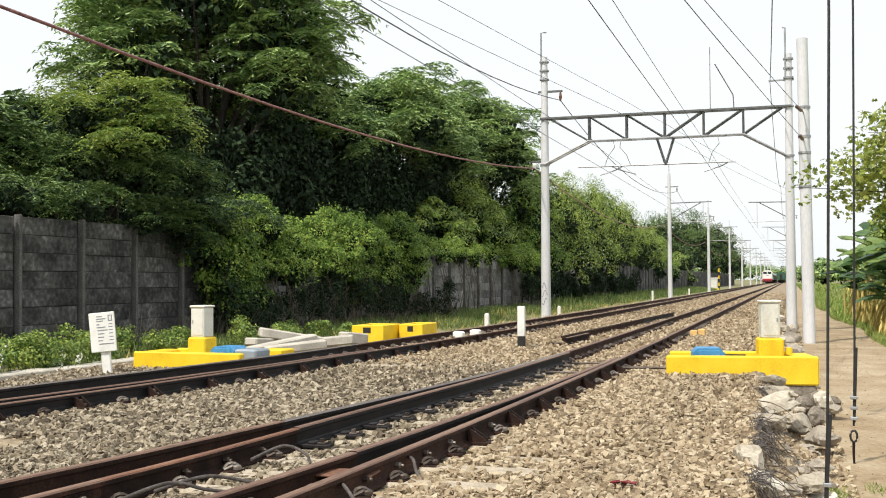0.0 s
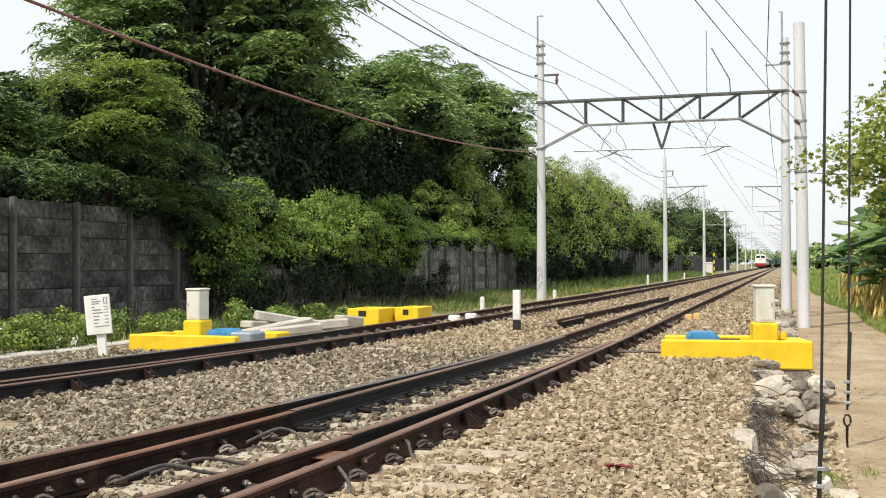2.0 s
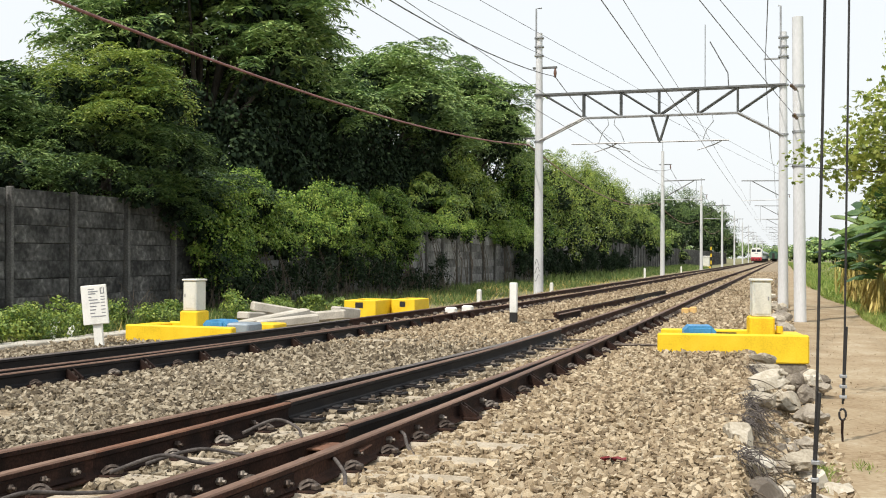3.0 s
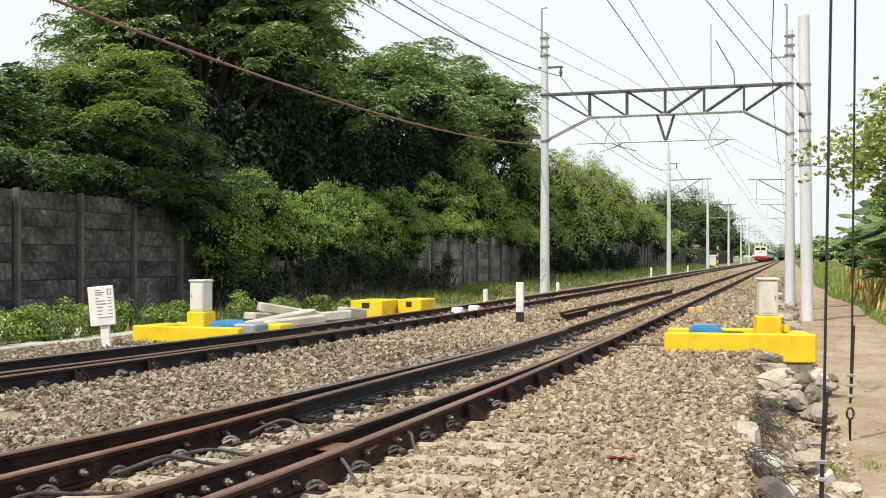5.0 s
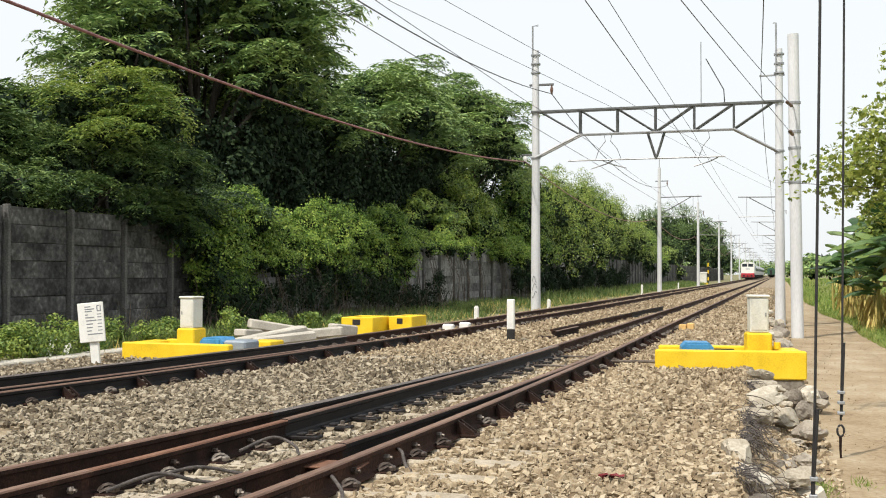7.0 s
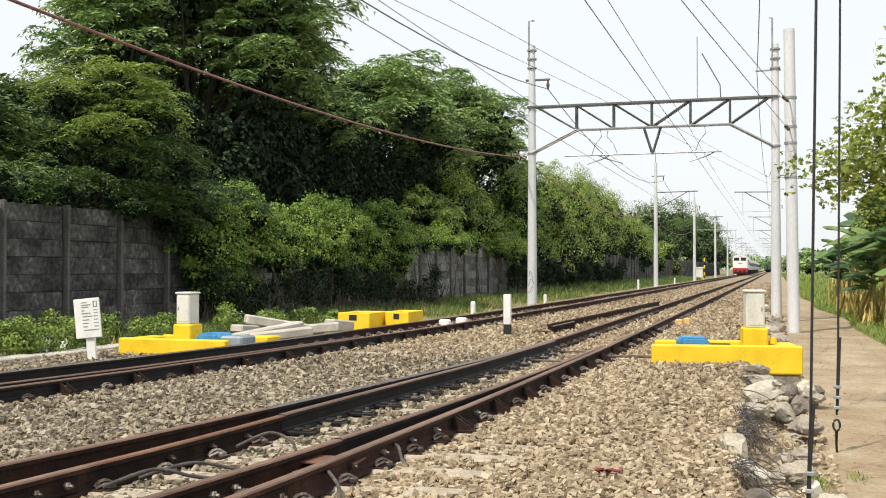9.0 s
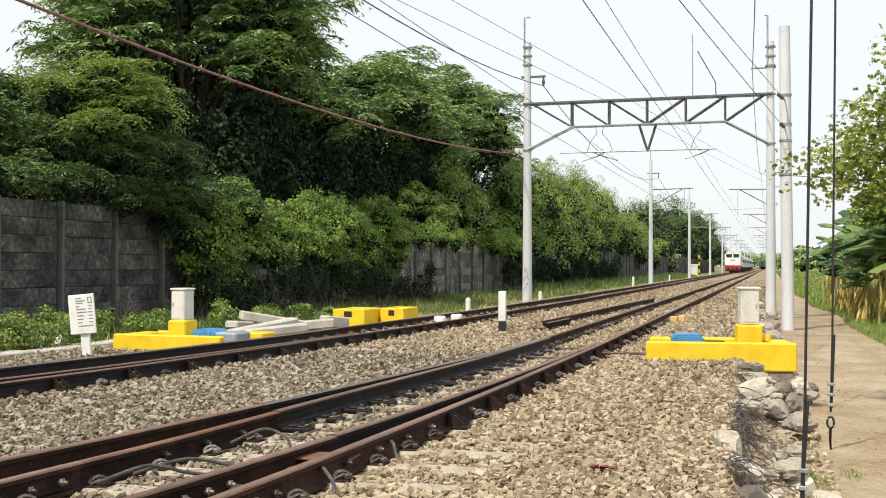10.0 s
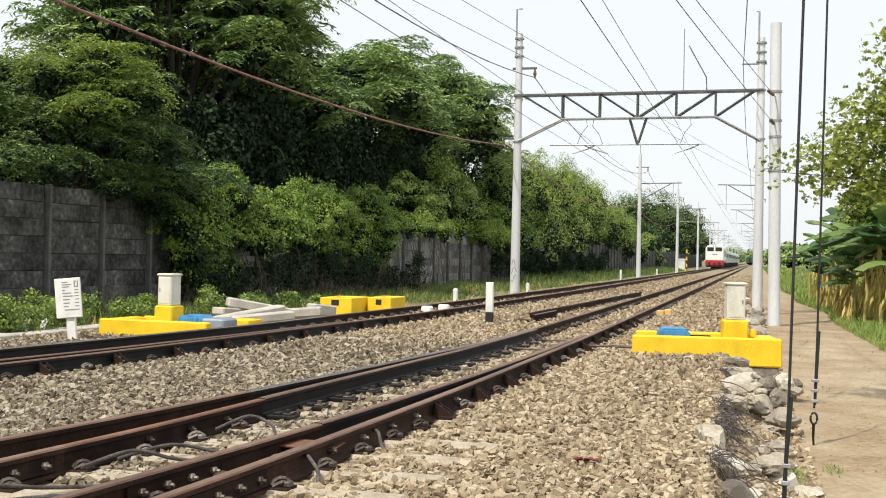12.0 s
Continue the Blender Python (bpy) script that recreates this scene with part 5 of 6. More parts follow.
def make_coach(x, mat, label, category):
    t = thing("coach", label, category, (x, 0, 0.17), group="coaches")
    sh = Shape()
    ring = [(-1.42, 0.95), (1.42, 0.95), (1.45, 2.9), (1.2, 3.35), (0.6, 3.62), (-0.6, 3.62), (-1.2, 3.35), (-1.45, 2.9)]
    for y in (0.0, 19.6):
        sh.v += [(a, y, z) for a, z in ring]
    for i in range(8):
        j = (i + 1) % 8
        sh.face((i, j, j + 8, i + 8))
    sh.face(range(7, -1, -1))
    sh.face(range(8, 16))
    b = part("body", sh, mat, t)
    part("end_door", Shape().box(-0.45, 0.45, -0.05, 0.02, 1.0, 2.95, 0.02), M_DARK, b)
    for k in range(9):
        for s in (1, -1):
            part("window", Shape().box(s * 1.44 - 0.03, s * 1.44 + 0.03, 1.9 + 1.85 * k, 3.1 + 1.85 * k, 1.95, 2.65, 0.01), M_GLASS, b)
    for y in (3.2, 16.4):
        part("bogie", Shape().box(-1.1, 1.1, y - 1.6, y + 1.6, 0.2, 0.9, 0.08), M_DARK, t)
    for y in (2.2, 4.2, 15.4, 17.4):
        part("wheel", Shape().tube([(-0.58, y, 0.43), (0.58, y, 0.43)], 0.43, 12), M_RUST, t)
    part("gangway", Shape().box(-0.6, 0.6, 19.6, 20.4, 1.0, 3.1, 0.05), M_DARK, t)
    return t


# ---- plants ----
def fronds(base, along, rng, length, leaflets=4, wide=0.11, droop=0.35):
    """Feathery compound leaves: pairs of leaflets along drooping stalks."""
    n = len(base)
    along = unit(along)
    up = np.array([0, 0, 1.0])
    side = unit(np.cross(along, up) + rng.normal(0, 0.05, (n, 3)))
    out = []
    L = length * rng.uniform(0.7, 1.3, n)
    for k in range(leaflets):
        q = (k + 0.6) / leaflets
        p = base + along * (L * q)[:, None] - up * (L * droop * q * q)[:, None]
        w = wide * (1.15 - 0.5 * q) * rng.uniform(0.8, 1.25, n)
        for s in (1, -1):
            d = side * s + along * 0.45 - up * (0.25 + droop * 0.7 * q) + rng.normal(0, 0.16, (n, 3))
            out.append(leaves(p, d, np.cross(along, side) * -1 + rng.normal(0, 0.35, (n, 3)), w * 2.5, w * 0.62))
    return np.concatenate(out)


def lobe_points(lobes, count, rng, low=-0.35, shell=0.55):
    """Points in the outer shell of ellipsoid lobes (x, y, z, rx, ry, rz), and the way outwards there."""
    area = np.array([(a[3] * a[4] + a[3] * a[5] + a[4] * a[5]) for a in lobes])
    pick = rng.choice(len(lobes), count, p=area / area.sum())
    c = np.array([a[:3] for a in lobes])[pick]
    r = np.array([a[3:6] for a in lobes])[pick]
    d = unit(rng.normal(size=(count, 3)))
    d[:, 2] = np.where(d[:, 2] < low, -d[:, 2], d[:, 2])
    k = 1 - shell * rng.random(count) ** 2.2
    bump = np.array([0.16 * noise.noise(Vector(p) * 2.3 + Vector((7.0 * i, 3, 1))) for i, p in zip(pick, d)])
    return c + d * r * (k + bump)[:, None], unit(d / r), k


def crown_tufts(lobes, tufts, rng, length=0.5, per=9, leaflets=3, wide=0.115):
    """Umbrella tufts at the twig ends: compound leaves radiate from each tip and droop."""
    p, out, k = lobe_points(lobes, tufts, rng, -0.10, 0.2)
    size = rng.uniform(0.7, 1.25, tufts)
    base, o = np.repeat(p, per, axis=0), np.repeat(out, per, axis=0)
    n = len(base)
    ang = np.tile(np.arange(per) * 2.4, tufts) + np.repeat(rng.uniform(0, 6.283, tufts), per) + rng.normal(0, 0.25, n)
    flat = np.stack([np.cos(ang), np.sin(ang), np.zeros(n)], axis=1)
    base = base + flat * 0.05 + rng.normal(0, 0.03, (n, 3))
    along = flat + o * 0.45
    along[:, 2] = along[:, 2] * 0.5 + rng.uniform(0.0, 0.5, n)
    big = np.repeat(size, per)
    return fronds(base, along, rng, length * big, leaflets, wide, 0.75)


def budded(lobes, rng, k=6, q=0.42):
    """Smaller mounds grown on each lobe's outside."""
    out = [(x, y, z, a * 0.85, b * 0.85, c * 0.85) for x, y, z, a, b, c in lobes]
    for x, y, z, a, b, c in lobes:
        for i in range(k):
            d = unit(rng.normal(size=3))
            d[2] = abs(d[2]) if d[2] < -0.55 else d[2]
            w = q * rng.uniform(0.65, 1.25)
            out.append((x + d[0] * a * 0.95, y + d[1] * b * 0.95, z + d[2] * c * 0.95, a * w, b * w, c * w))
    return out


def crown_broad(lobes, count, rng, size=0.13, shell=0.35, low=-0.5, droop=0.35, width=0.75, buds=6, bud=0.42):
    lobes = budded(lobes, rng, buds, bud)
    p, out, k = lobe_points(lobes, count, rng, low, shell)
    n = len(p)
    t = rng.normal(size=(n, 3))
    along = unit(np.cross(out, t)) * 0.9 + out * 0.12
    along[:, 2] -= droop
    L = size * rng.uniform(0.6, 1.4, n)
    return leaves(p, along, out + np.array([0, 0, 0.35]) + rng.normal(0, 0.28, (n, 3)), L, L * width)


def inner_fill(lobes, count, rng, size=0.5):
    """Large leaves and twigs deep inside, which close the crown; drawn in the shade colour."""
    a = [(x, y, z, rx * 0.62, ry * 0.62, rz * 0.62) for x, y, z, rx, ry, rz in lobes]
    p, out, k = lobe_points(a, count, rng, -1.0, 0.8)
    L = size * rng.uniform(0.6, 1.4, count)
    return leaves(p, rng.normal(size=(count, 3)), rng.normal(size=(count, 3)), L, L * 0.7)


def limb_tree(name, foot, lobes, V, mat, label, trunk=0.22, fill=None, category="tree", limbs=True):
    t = thing(name, label, category, foot)
    f = Vector(foot)
    tr = Shape()
    fork = Vector((0, 0, max(0.8, (min(a[2] - a[5] for a in lobes) - f.z) * 0.8 + 0.6)))
    tr.tube([(0, 0, -0.2), (0.05, 0.03, fork.z * 0.5), tuple(fork)], [trunk * 1.25, trunk, trunk * 0.85], 9)
    part("trunk", tr, M_BARK, t, smooth=True)
    if limbs:
        for x, y, z, rx, ry, rz in lobes:
            e = Vector((x, y, z)) - f
            m = fork.lerp(e, 0.5) + Vector((0, 0, -0.3))
            part("limb", Shape().tube([fork * 0.92, m, e, e + Vector((0.2, 0.3, rz * 0.6))], [trunk * 0.5, trunk * 0.32, trunk * 0.18, 0.02], 7), M_BARK, t, smooth=True)
    V = V - np.array(foot)[None, None]
    part("crown", quads("crown", V, mat), None, t, "feathery green leaves")
    # near-black leaf colour paints the crown's inner shade
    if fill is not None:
        part("inner_leaves", quads("inner_leaves", fill - np.array(foot)[None, None], M_GLOOM), None, t, "inner leaves coloured as the crown's own shade")
    return t


def random_lobes(x, y, z0, z1, rx, ry, count, rng, size=0.46):
    """A crown's lobes within a box round (x, y)."""
    out = []
    for i in range(count):
        q = (i + 0.5) / count
        a = i * 2.4 + rng.uniform(-0.4, 0.4)
        z = z0 + (z1 - z0) * (0.22 + 0.62 * q) + rng.uniform(-0.3, 0.3)
        k = 0.72 * math.sqrt(max(0.05, 1 - (q * 0.95) ** 2))
        s = size * rng.uniform(0.8, 1.2)
        out.append((x + rx * k * math.cos(a), y + ry * k * math.sin(a), z, rx * s, ry * s, (z1 - z0) * s * 0.62))
    out.append((x, y, z1 - (z1 - z0) * 0.25, rx * 0.5, ry * 0.5, (z1 - z0) * 0.26))
    return out


def make_trees():
    rng = np.random.default_rng(42)
    R = random.Random(42)
    dark = "tall dark green feathery tree behind the wall"
    specs = [  # x, y, low, top, rx, ry, lobes, tufts, material
        (-19.6, 21.4, 2.8, 6.0, 2.8, 3.2, 7, 280, M_LEAFMID),
        (-21.8, 27.2, 3.6, 7.0, 2.5, 2.6, 8, 240, M_LEAFMID),
        (-20.2, 34.4, 6.2, 13.8, 4.6, 4.6, 17, 1300, M_LEAF),
        (-20.6, 41.0, 6.4, 10.8, 3.4, 3.6, 11, 440, M_LEAF),
        (-19.4, 51.0, 6.4, 11.4, 4.2, 4.6, 12, 680, M_LEAF),
        (-18.8, 61.8, 6.6, 12.4, 4.4, 4.8, 12, 620, M_LEAF),
        (-20.4, 73.0, 5.4, 11.8, 4.4, 5.4, 10, 400, M_LEAF),
    ]
    for x, y, z0, z1, rx, ry, n, tufts, mat in specs:
        lobes = random_lobes(x, y, z0, z1, rx, ry, n, R)
        V = crown_tufts(budded(lobes, rng, 7, 0.36), tufts, rng, 0.60 if y < 45 else 0.72, wide=0.13)
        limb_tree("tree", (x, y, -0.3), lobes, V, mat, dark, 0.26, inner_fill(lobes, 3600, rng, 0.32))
    # the lighter young tree hanging over the wall
    young = [(-15.3, 22.4, 5.6, 1.0, 1.0, 0.8), (-14.5, 22.8, 5.0, 0.9, 0.9, 0.7), (-16.1, 21.9, 5.3, 1.0, 1.0, 0.8), (-15.2, 22.2, 4.7, 1.2, 1.0, 0.7)]
    V = crown_tufts(budded(young, rng, 6, 0.45), 210, rng, 0.42, 9, 5, 0.055)
    limb_tree("tree", (-16.6, 23.6, -0.3), young, V, M_LEAFYG, "yellow-green young tree leaning over the wall", 0.14, inner_fill(young, 2200, rng, 0.16))
    # its lower boughs, a darker leaf colour standing for their shade
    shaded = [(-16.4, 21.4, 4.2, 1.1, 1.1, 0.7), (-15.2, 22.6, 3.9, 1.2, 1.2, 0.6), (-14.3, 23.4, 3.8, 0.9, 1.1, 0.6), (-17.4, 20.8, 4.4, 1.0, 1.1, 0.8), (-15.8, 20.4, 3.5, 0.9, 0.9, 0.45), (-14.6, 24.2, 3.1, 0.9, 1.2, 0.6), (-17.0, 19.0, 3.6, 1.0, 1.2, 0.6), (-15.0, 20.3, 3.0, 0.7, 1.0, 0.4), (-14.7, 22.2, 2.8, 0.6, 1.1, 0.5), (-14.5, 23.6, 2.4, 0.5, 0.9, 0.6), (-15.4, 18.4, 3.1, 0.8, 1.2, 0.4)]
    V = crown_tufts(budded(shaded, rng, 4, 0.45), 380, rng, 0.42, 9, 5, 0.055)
    limb_tree("tree", (-16.9, 21.6, -0.3), shaded, V, M_LEAFMID, "lower leafy branches over the wall top, leaf colour darkened as shade", 0.12, inner_fill(shaded, 3000, rng, 0.16))
    # low overhang, with its shade put into the leaf colour
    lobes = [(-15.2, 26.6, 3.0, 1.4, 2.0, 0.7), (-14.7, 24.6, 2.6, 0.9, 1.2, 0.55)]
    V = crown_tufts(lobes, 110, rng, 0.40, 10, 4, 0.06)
    limb_tree("tree", (-16.4, 26.0, -0.3), lobes, V, M_LEAFSHADE, "low branches drooping over the wall, leaf colour darkened as shade", 0.10, inner_fill(lobes, 900, rng, 0.18))
    # understorey behind the wall, shade painted into its leaf colour
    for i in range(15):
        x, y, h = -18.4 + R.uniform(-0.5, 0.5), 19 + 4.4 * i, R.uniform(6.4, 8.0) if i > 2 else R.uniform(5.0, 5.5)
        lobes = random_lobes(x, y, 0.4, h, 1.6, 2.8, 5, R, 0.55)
        limb_tree("shrub", (x, y, -0.3), lobes, crown_broad(lobes, 3400, rng, size=0.18, shell=0.5, low=-0.6), M_GLOOM, "shade-coloured shrub filling the dark gap behind the wall", 0.10, inner_fill(lobes, 2500, rng, 0.2), "bush")
    # a second row deeper in, added to close sky gaps with shade-coloured leaves
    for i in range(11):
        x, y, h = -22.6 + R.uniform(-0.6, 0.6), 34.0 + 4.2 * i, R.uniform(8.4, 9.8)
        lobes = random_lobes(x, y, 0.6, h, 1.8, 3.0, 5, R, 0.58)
        limb_tree("shrub", (x, y, -0.3), lobes, crown_broad(lobes, 2600, rng, size=0.26, shell=0.6, low=-0.6), M_GLOOM, "shade-coloured shrub closing sky gaps deep behind the wall", 0.10, inner_fill(lobes, 900, rng, 0.3), "bush")
    # bushes and middle trees along the wall, further on
    for x, y, z0, z1, rx, ry, n, cnt, mat in [(-16.6, 50.5, 2.2, 5.3, 1.6, 3.2, 5, 9000, M_BUSH), (-16.6, 57.0, 2.2, 6.3, 1.8, 3.6, 5, 9000, M_BUSH), (-15.6, 65.5, 0.8, 6.9, 2.4, 5.0, 8, 14000, M_VINE),
                                              (-15.6, 74.0, 0.8, 7.9, 2.5, 5.0, 8, 12000, M_BUSH), (-15.8, 83.5, 0.8, 8.4, 2.6, 5.5, 8, 12000, M_BUSH), (-16.2, 95, 1.4, 8.8, 2.8, 6.5, 8, 11000, M_BUSH),
                                              (-19.0, 112, 2.0, 10.0, 3.6, 5.0, 8, 8000, M_LEAFMID), (-16.4, 109, 1.4, 8.2, 2.8, 7.5, 7, 9000, M_BUSH), (-16.6, 124, 0.6, 7.0, 2.8, 8, 7, 8000, M_BUSH), (-16.8, 142, 0.6, 6.2, 2.8, 9, 7, 8000, M_VINE),
                                              (-22, 190, 1.5, 12.0, 6, 11, 9, 7000, M_LEAFMID), (-21, 232, 1.5, 14.0, 6, 13, 9, 7000, M_LEAFMID), (-21, 285, 1.5, 15.5, 7, 16, 9, 7000, M_LEAFMID), (-21, 345, 1.5, 15.5, 7, 18, 9, 6000, M_LEAFMID), (-17, 165, 0.5, 5.0, 3, 10, 7, 7000, M_BUSH)]:
        lobes = random_lobes(x, y, z0, z1, rx, ry, n, R, 0.52)
        far = y / 60
        V = crown_broad(lobes, int(cnt * 1.6), rng, size=0.13 * max(1, far * 0.6), shell=0.25, low=-0.15, width=0.55, buds=9, bud=0.36)
        small = z1 < 8
        limb_tree("shrub" if small else "tree", (x, y, -0.3), lobes, V, mat, "dense green bush growing over the wall" if small else "dark green broad tree beyond the wall", 0.14 if small else 0.24,
                  inner_fill(lobes, 2000, rng, 0.34 * max(1, far * 0.6)), "bush" if small else "tree")


def make_creepers():
    """Creeper mounds spilling over the wall, each a plant of its own."""
    rng = np.random.default_rng(8)
    R = random.Random(5)
    groups = []
    # y, top height, how low it hangs in front
    for y, top, low in ((24.8, 2.6, 1.7), (25.8, 3.2, 0.6), (27.3, 3.65, 1.0), (28.8, 3.2, 1.3), (30.2, 2.95, 1.7), (31.6, 3.2, 1.4), (33.2, 3.65, 1.2), (34.8, 3.6, 0.8), (36.7, 3.1, 1.3), (38.7, 3.85, 0.9), (40.4, 3.2, 0.9),
                        (42.5, 3.1, 2.2), (45.0, 3.0, 2.3), (47.6, 3.05, 2.2), (50.2, 2.95, 2.35), (53.0, 3.1, 2.3), (56.0, 3.2, 2.2), (58.6, 3.3, 1.6), (61.0, 3.5, 0.8)):
        g = [(-14.75 + R.uniform(-0.1, 0.2), y, top - 0.5, R.uniform(0.6, 0.85), R.uniform(0.65, 0.95), 0.6)]
        z = top - 0.9
        while z > low:
            w = R.uniform(0.42, 0.70)
            g.append((-14.4 + 0.30 * min(top - z, 1.3) * R.uniform(0.4, 1.0) - 0.3 * max(0.0, top - z - 1.7), y + R.uniform(-0.6, 0.6), z, w, w * R.uniform(1.0, 1.5), w * R.uniform(0.7, 1.0)))
            z -= R.uniform(0.45, 0.75)
        groups.append(g)
    for i, g in enumerate(groups):
        cx, cy = g[0][0], g[0][1]
        area = sum(a[4] * a[5] for a in g)
        V = crown_broad(g, int(6600 * area), rng, size=0.060, shell=0.2, low=-0.12, droop=0.6, width=0.5, buds=12, bud=0.38)
        # hanging runners below the mound
        m = int(110 * area)
        p, o, k = lobe_points(g, m, rng, -0.3, 0.1)
        run = []
        for s in range(4):
            q = p + o * 0.05 + np.array([0.03, 0, -0.10]) * s * rng.uniform(0.5, 1.2, (m, 1)) + rng.normal(0, 0.03, (m, 3))
            d = rng.normal(0, 0.6, (m, 3)) + np.array([0.4, 0, -0.7])
            L = rng.uniform(0.05, 0.11, m)
            run.append(leaves(q, d, o + rng.normal(0, 0.4, (m, 3)), L, L * 0.7))
        # upright shoots over the top
        p, o, k = lobe_points(g, m // 2, rng, 0.45, 0.05)
        for s in range(6):
            q = p + np.array([0, 0, 0.07]) * s * rng.uniform(0.4, 1.2, (len(p), 1)) + rng.normal(0, 0.03, p.shape)
            L = rng.uniform(0.06, 0.12, len(p))
            run.append(leaves(q, rng.normal(0, 0.7, p.shape) + np.array([0, 0, 0.3]), o + rng.normal(0, 0.4, p.shape), L, L * 0.7))
        V = np.concatenate([V] + run)
        foot = (cx + 0.4, cy, -0.25)
        t = thing("creeper", "bright green creeper mound spilling over the wall", "creeper", foot, group="creepers")
        part("foliage", quads("foliage", V - np.array(foot)[None, None], M_VINE), None, t)
        # shade in the hollows between mounds comes from this leaf colour
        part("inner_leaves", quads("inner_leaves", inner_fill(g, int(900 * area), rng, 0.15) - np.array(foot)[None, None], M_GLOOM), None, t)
        rr = random.Random(i)
        for k in range(5):
            x, y, z, rx, ry, rz = rr.choice(g)
            a = Vector((x, y + rr.uniform(-ry, ry) * 0.6, z)) - Vector(foot)
            b = Vector((a.x + rr.uniform(0.0, 0.5), a.y + rr.uniform(-0.6, 0.6), 0))
            part("stem", Shape().tube([b, b.lerp(a, 0.5) + Vector((rr.uniform(0, 0.35), rr.uniform(-0.2, 0.2), 0)), a], [0.02, 0.014, 0.008], 5), M_TWIG, t)


def blades(x, y, z, h, rng, lean=0.5, w=0.012):
    n = len(x)
    base = np.stack([x, y, z], axis=1)
    d = np.stack([rng.normal(0, lean, n), rng.normal(0, lean, n), np.ones(n)], axis=1)
    return leaves(base, d, rng.normal(size=(n, 3)) * np.array([1, 1, 0.1]), h, np.full(n, w) + h * 0.02)


def make_grass():
    rng = np.random.default_rng(17)
    sets = []
    for y0, y1, x0, x1, n, h, w in ((13, 30, -14.4, -11.75, 9000, 0.24, 0.012), (18, 60, -14.6, -10.2, 30000, 0.28, 0.018), (60, 170, -14.6, -10.4, 22000, 0.45, 0.05), (14, 40, -10.4, -9.4, 2500, 0.14, 0.012)):
        y, x = rng.uniform(y0, y1, n), rng.uniform(x0, x1, n)
        patch = np.array([noise.noise((a * 0.6, b * 0.35, 2.0)) for a, b in zip(x, y)])
        k = patch * 1.6 + rng.uniform(-0.5, 0.5, n) > 0.02
        x, y = x[k], y[k]
        hh = h * rng.uniform(0.4, 1.5, len(x)) * (0.7 + 0.6 * np.clip((-10.2 - x) / 3, 0, 1))
        sets.append(blades(x, y, np.full(len(x), -0.24), hh, rng, 0.45, w))
    tagged(new("verge_grass", quads("verge_grass", np.concatenate(sets), M_VERGE)), "rough green grass between track and wall", "grass", kind="stuff")
    n = 4500
    y, x = rng.uniform(17, 75, n), rng.uniform(-14.5, -9.8, n)
    patch = np.array([noise.noise((a * 0.5, b * 0.3, 9.0)) for a, b in zip(x, y)])
    k = patch + rng.uniform(-0.3, 0.3, n) > 0.0
    x, y = x[k], y[k]
    tagged(new("dry_grass", quads("dry_grass", blades(x, y, np.full(len(x), -0.24), rng.uniform(0.1, 0.42, len(x)), rng, 0.6, 0.014), M_DRY)), "dry straw-coloured grass tufts by the wall", "grass", kind="stuff")
    sets = []
    for y0, y1, n, h, w in ((22, 60, 17000, 0.22, 0.02), (60, 160, 10000, 0.4, 0.06), (160, 420, 6000, 0.6, 0.15)):
        y = rng.uniform(y0, y1, n)
        x = np.array([path_right(v) for v in y]) + rng.random(n) ** 1.5 * (2.5 + y * 0.12) - 0.1
        sets.append(blades(x, y, np.full(n, -0.6), h * rng.uniform(0.4, 1.4, n), rng, 0.5, w))
    n = 420
    c = rng.integers(0, 5, n)
    cx, cy = np.array([0.25, 0.36, 0.72, 0.38, 0.28])[c], np.array([6.9, 10.1, 10.6, 10.4, 9.7])[c]
    sets.append(blades(cx + rng.normal(0, 0.05, n), cy + rng.normal(0, 0.12, n), np.full(n, -0.58), rng.uniform(0.03, 0.10, n), rng, 0.8, 0.007))
    tagged(new("path_grass", quads("path_grass", np.concatenate(sets), M_GRASS)), "short green grass along the dirt path", "grass", kind="stuff")
    # leafy weeds behind the drain kerb
    for i in range(26):
        R = random.Random(100 + i)
        x, y = (R.uniform(-13.6, -12.2), R.uniform(12.2, 20.5)) if i < 20 else (R.uniform(-13.0, -10.8), R.uniform(20, 30))
        s = R.uniform(0.30, 0.55)
        V = crown_broad([(x, y, s * 0.55 - 0.15, s * 0.9, s * 1.0, s * 0.62)], 1100, rng, size=0.07, shell=0.8, low=-0.9, droop=0.0, width=0.5)
        foot = (x, y, -0.25)
        t = thing("weed", "leafy green roadside weed", "weed", foot, group="weeds")
        part("leaves", quads("leaves", V - np.array(foot)[None, None], M_LEAFYG), None, t)
        part("stem", Shape().tube([(0, 0, 0), (0.02, 0.01, s * 0.8)], [0.012, 0.006], 5), M_TWIG, t)
    # plastic litter caught in the weeds
    for x, y, z, k in ((-12.75, 14.9, 0.12, 0.16), (-12.5, 16.2, 0.02, 0.15), (-12.35, 16.5, -0.05, 0.10)):
        R = random.Random(int(y * 10))
        sheet = Shape()
        for i in range(5):
            for j in range(5):
                sheet.v.append((x + k * (i / 2 - 1) * 0.7, y + k * (j / 2 - 1) * 0.6 + R.uniform(-0.03, 0.03), z + k * (j / 2 - 1) + R.uniform(-0.05, 0.05)))
        for i in range(4):
            for j in range(4):
                q = i * 5 + j
                sheet.face((q, q + 5, q + 6, q + 1))
        solid("plastic_litter", sheet, M_WHITE, "crumpled white plastic litter caught in the weeds", "litter", group="litter")
    # straggling undergrowth below the creepers; the overhang's shade is in its leaf colour
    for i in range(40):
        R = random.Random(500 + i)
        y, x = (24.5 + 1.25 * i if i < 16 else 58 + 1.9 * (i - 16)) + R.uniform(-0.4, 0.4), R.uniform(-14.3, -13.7)
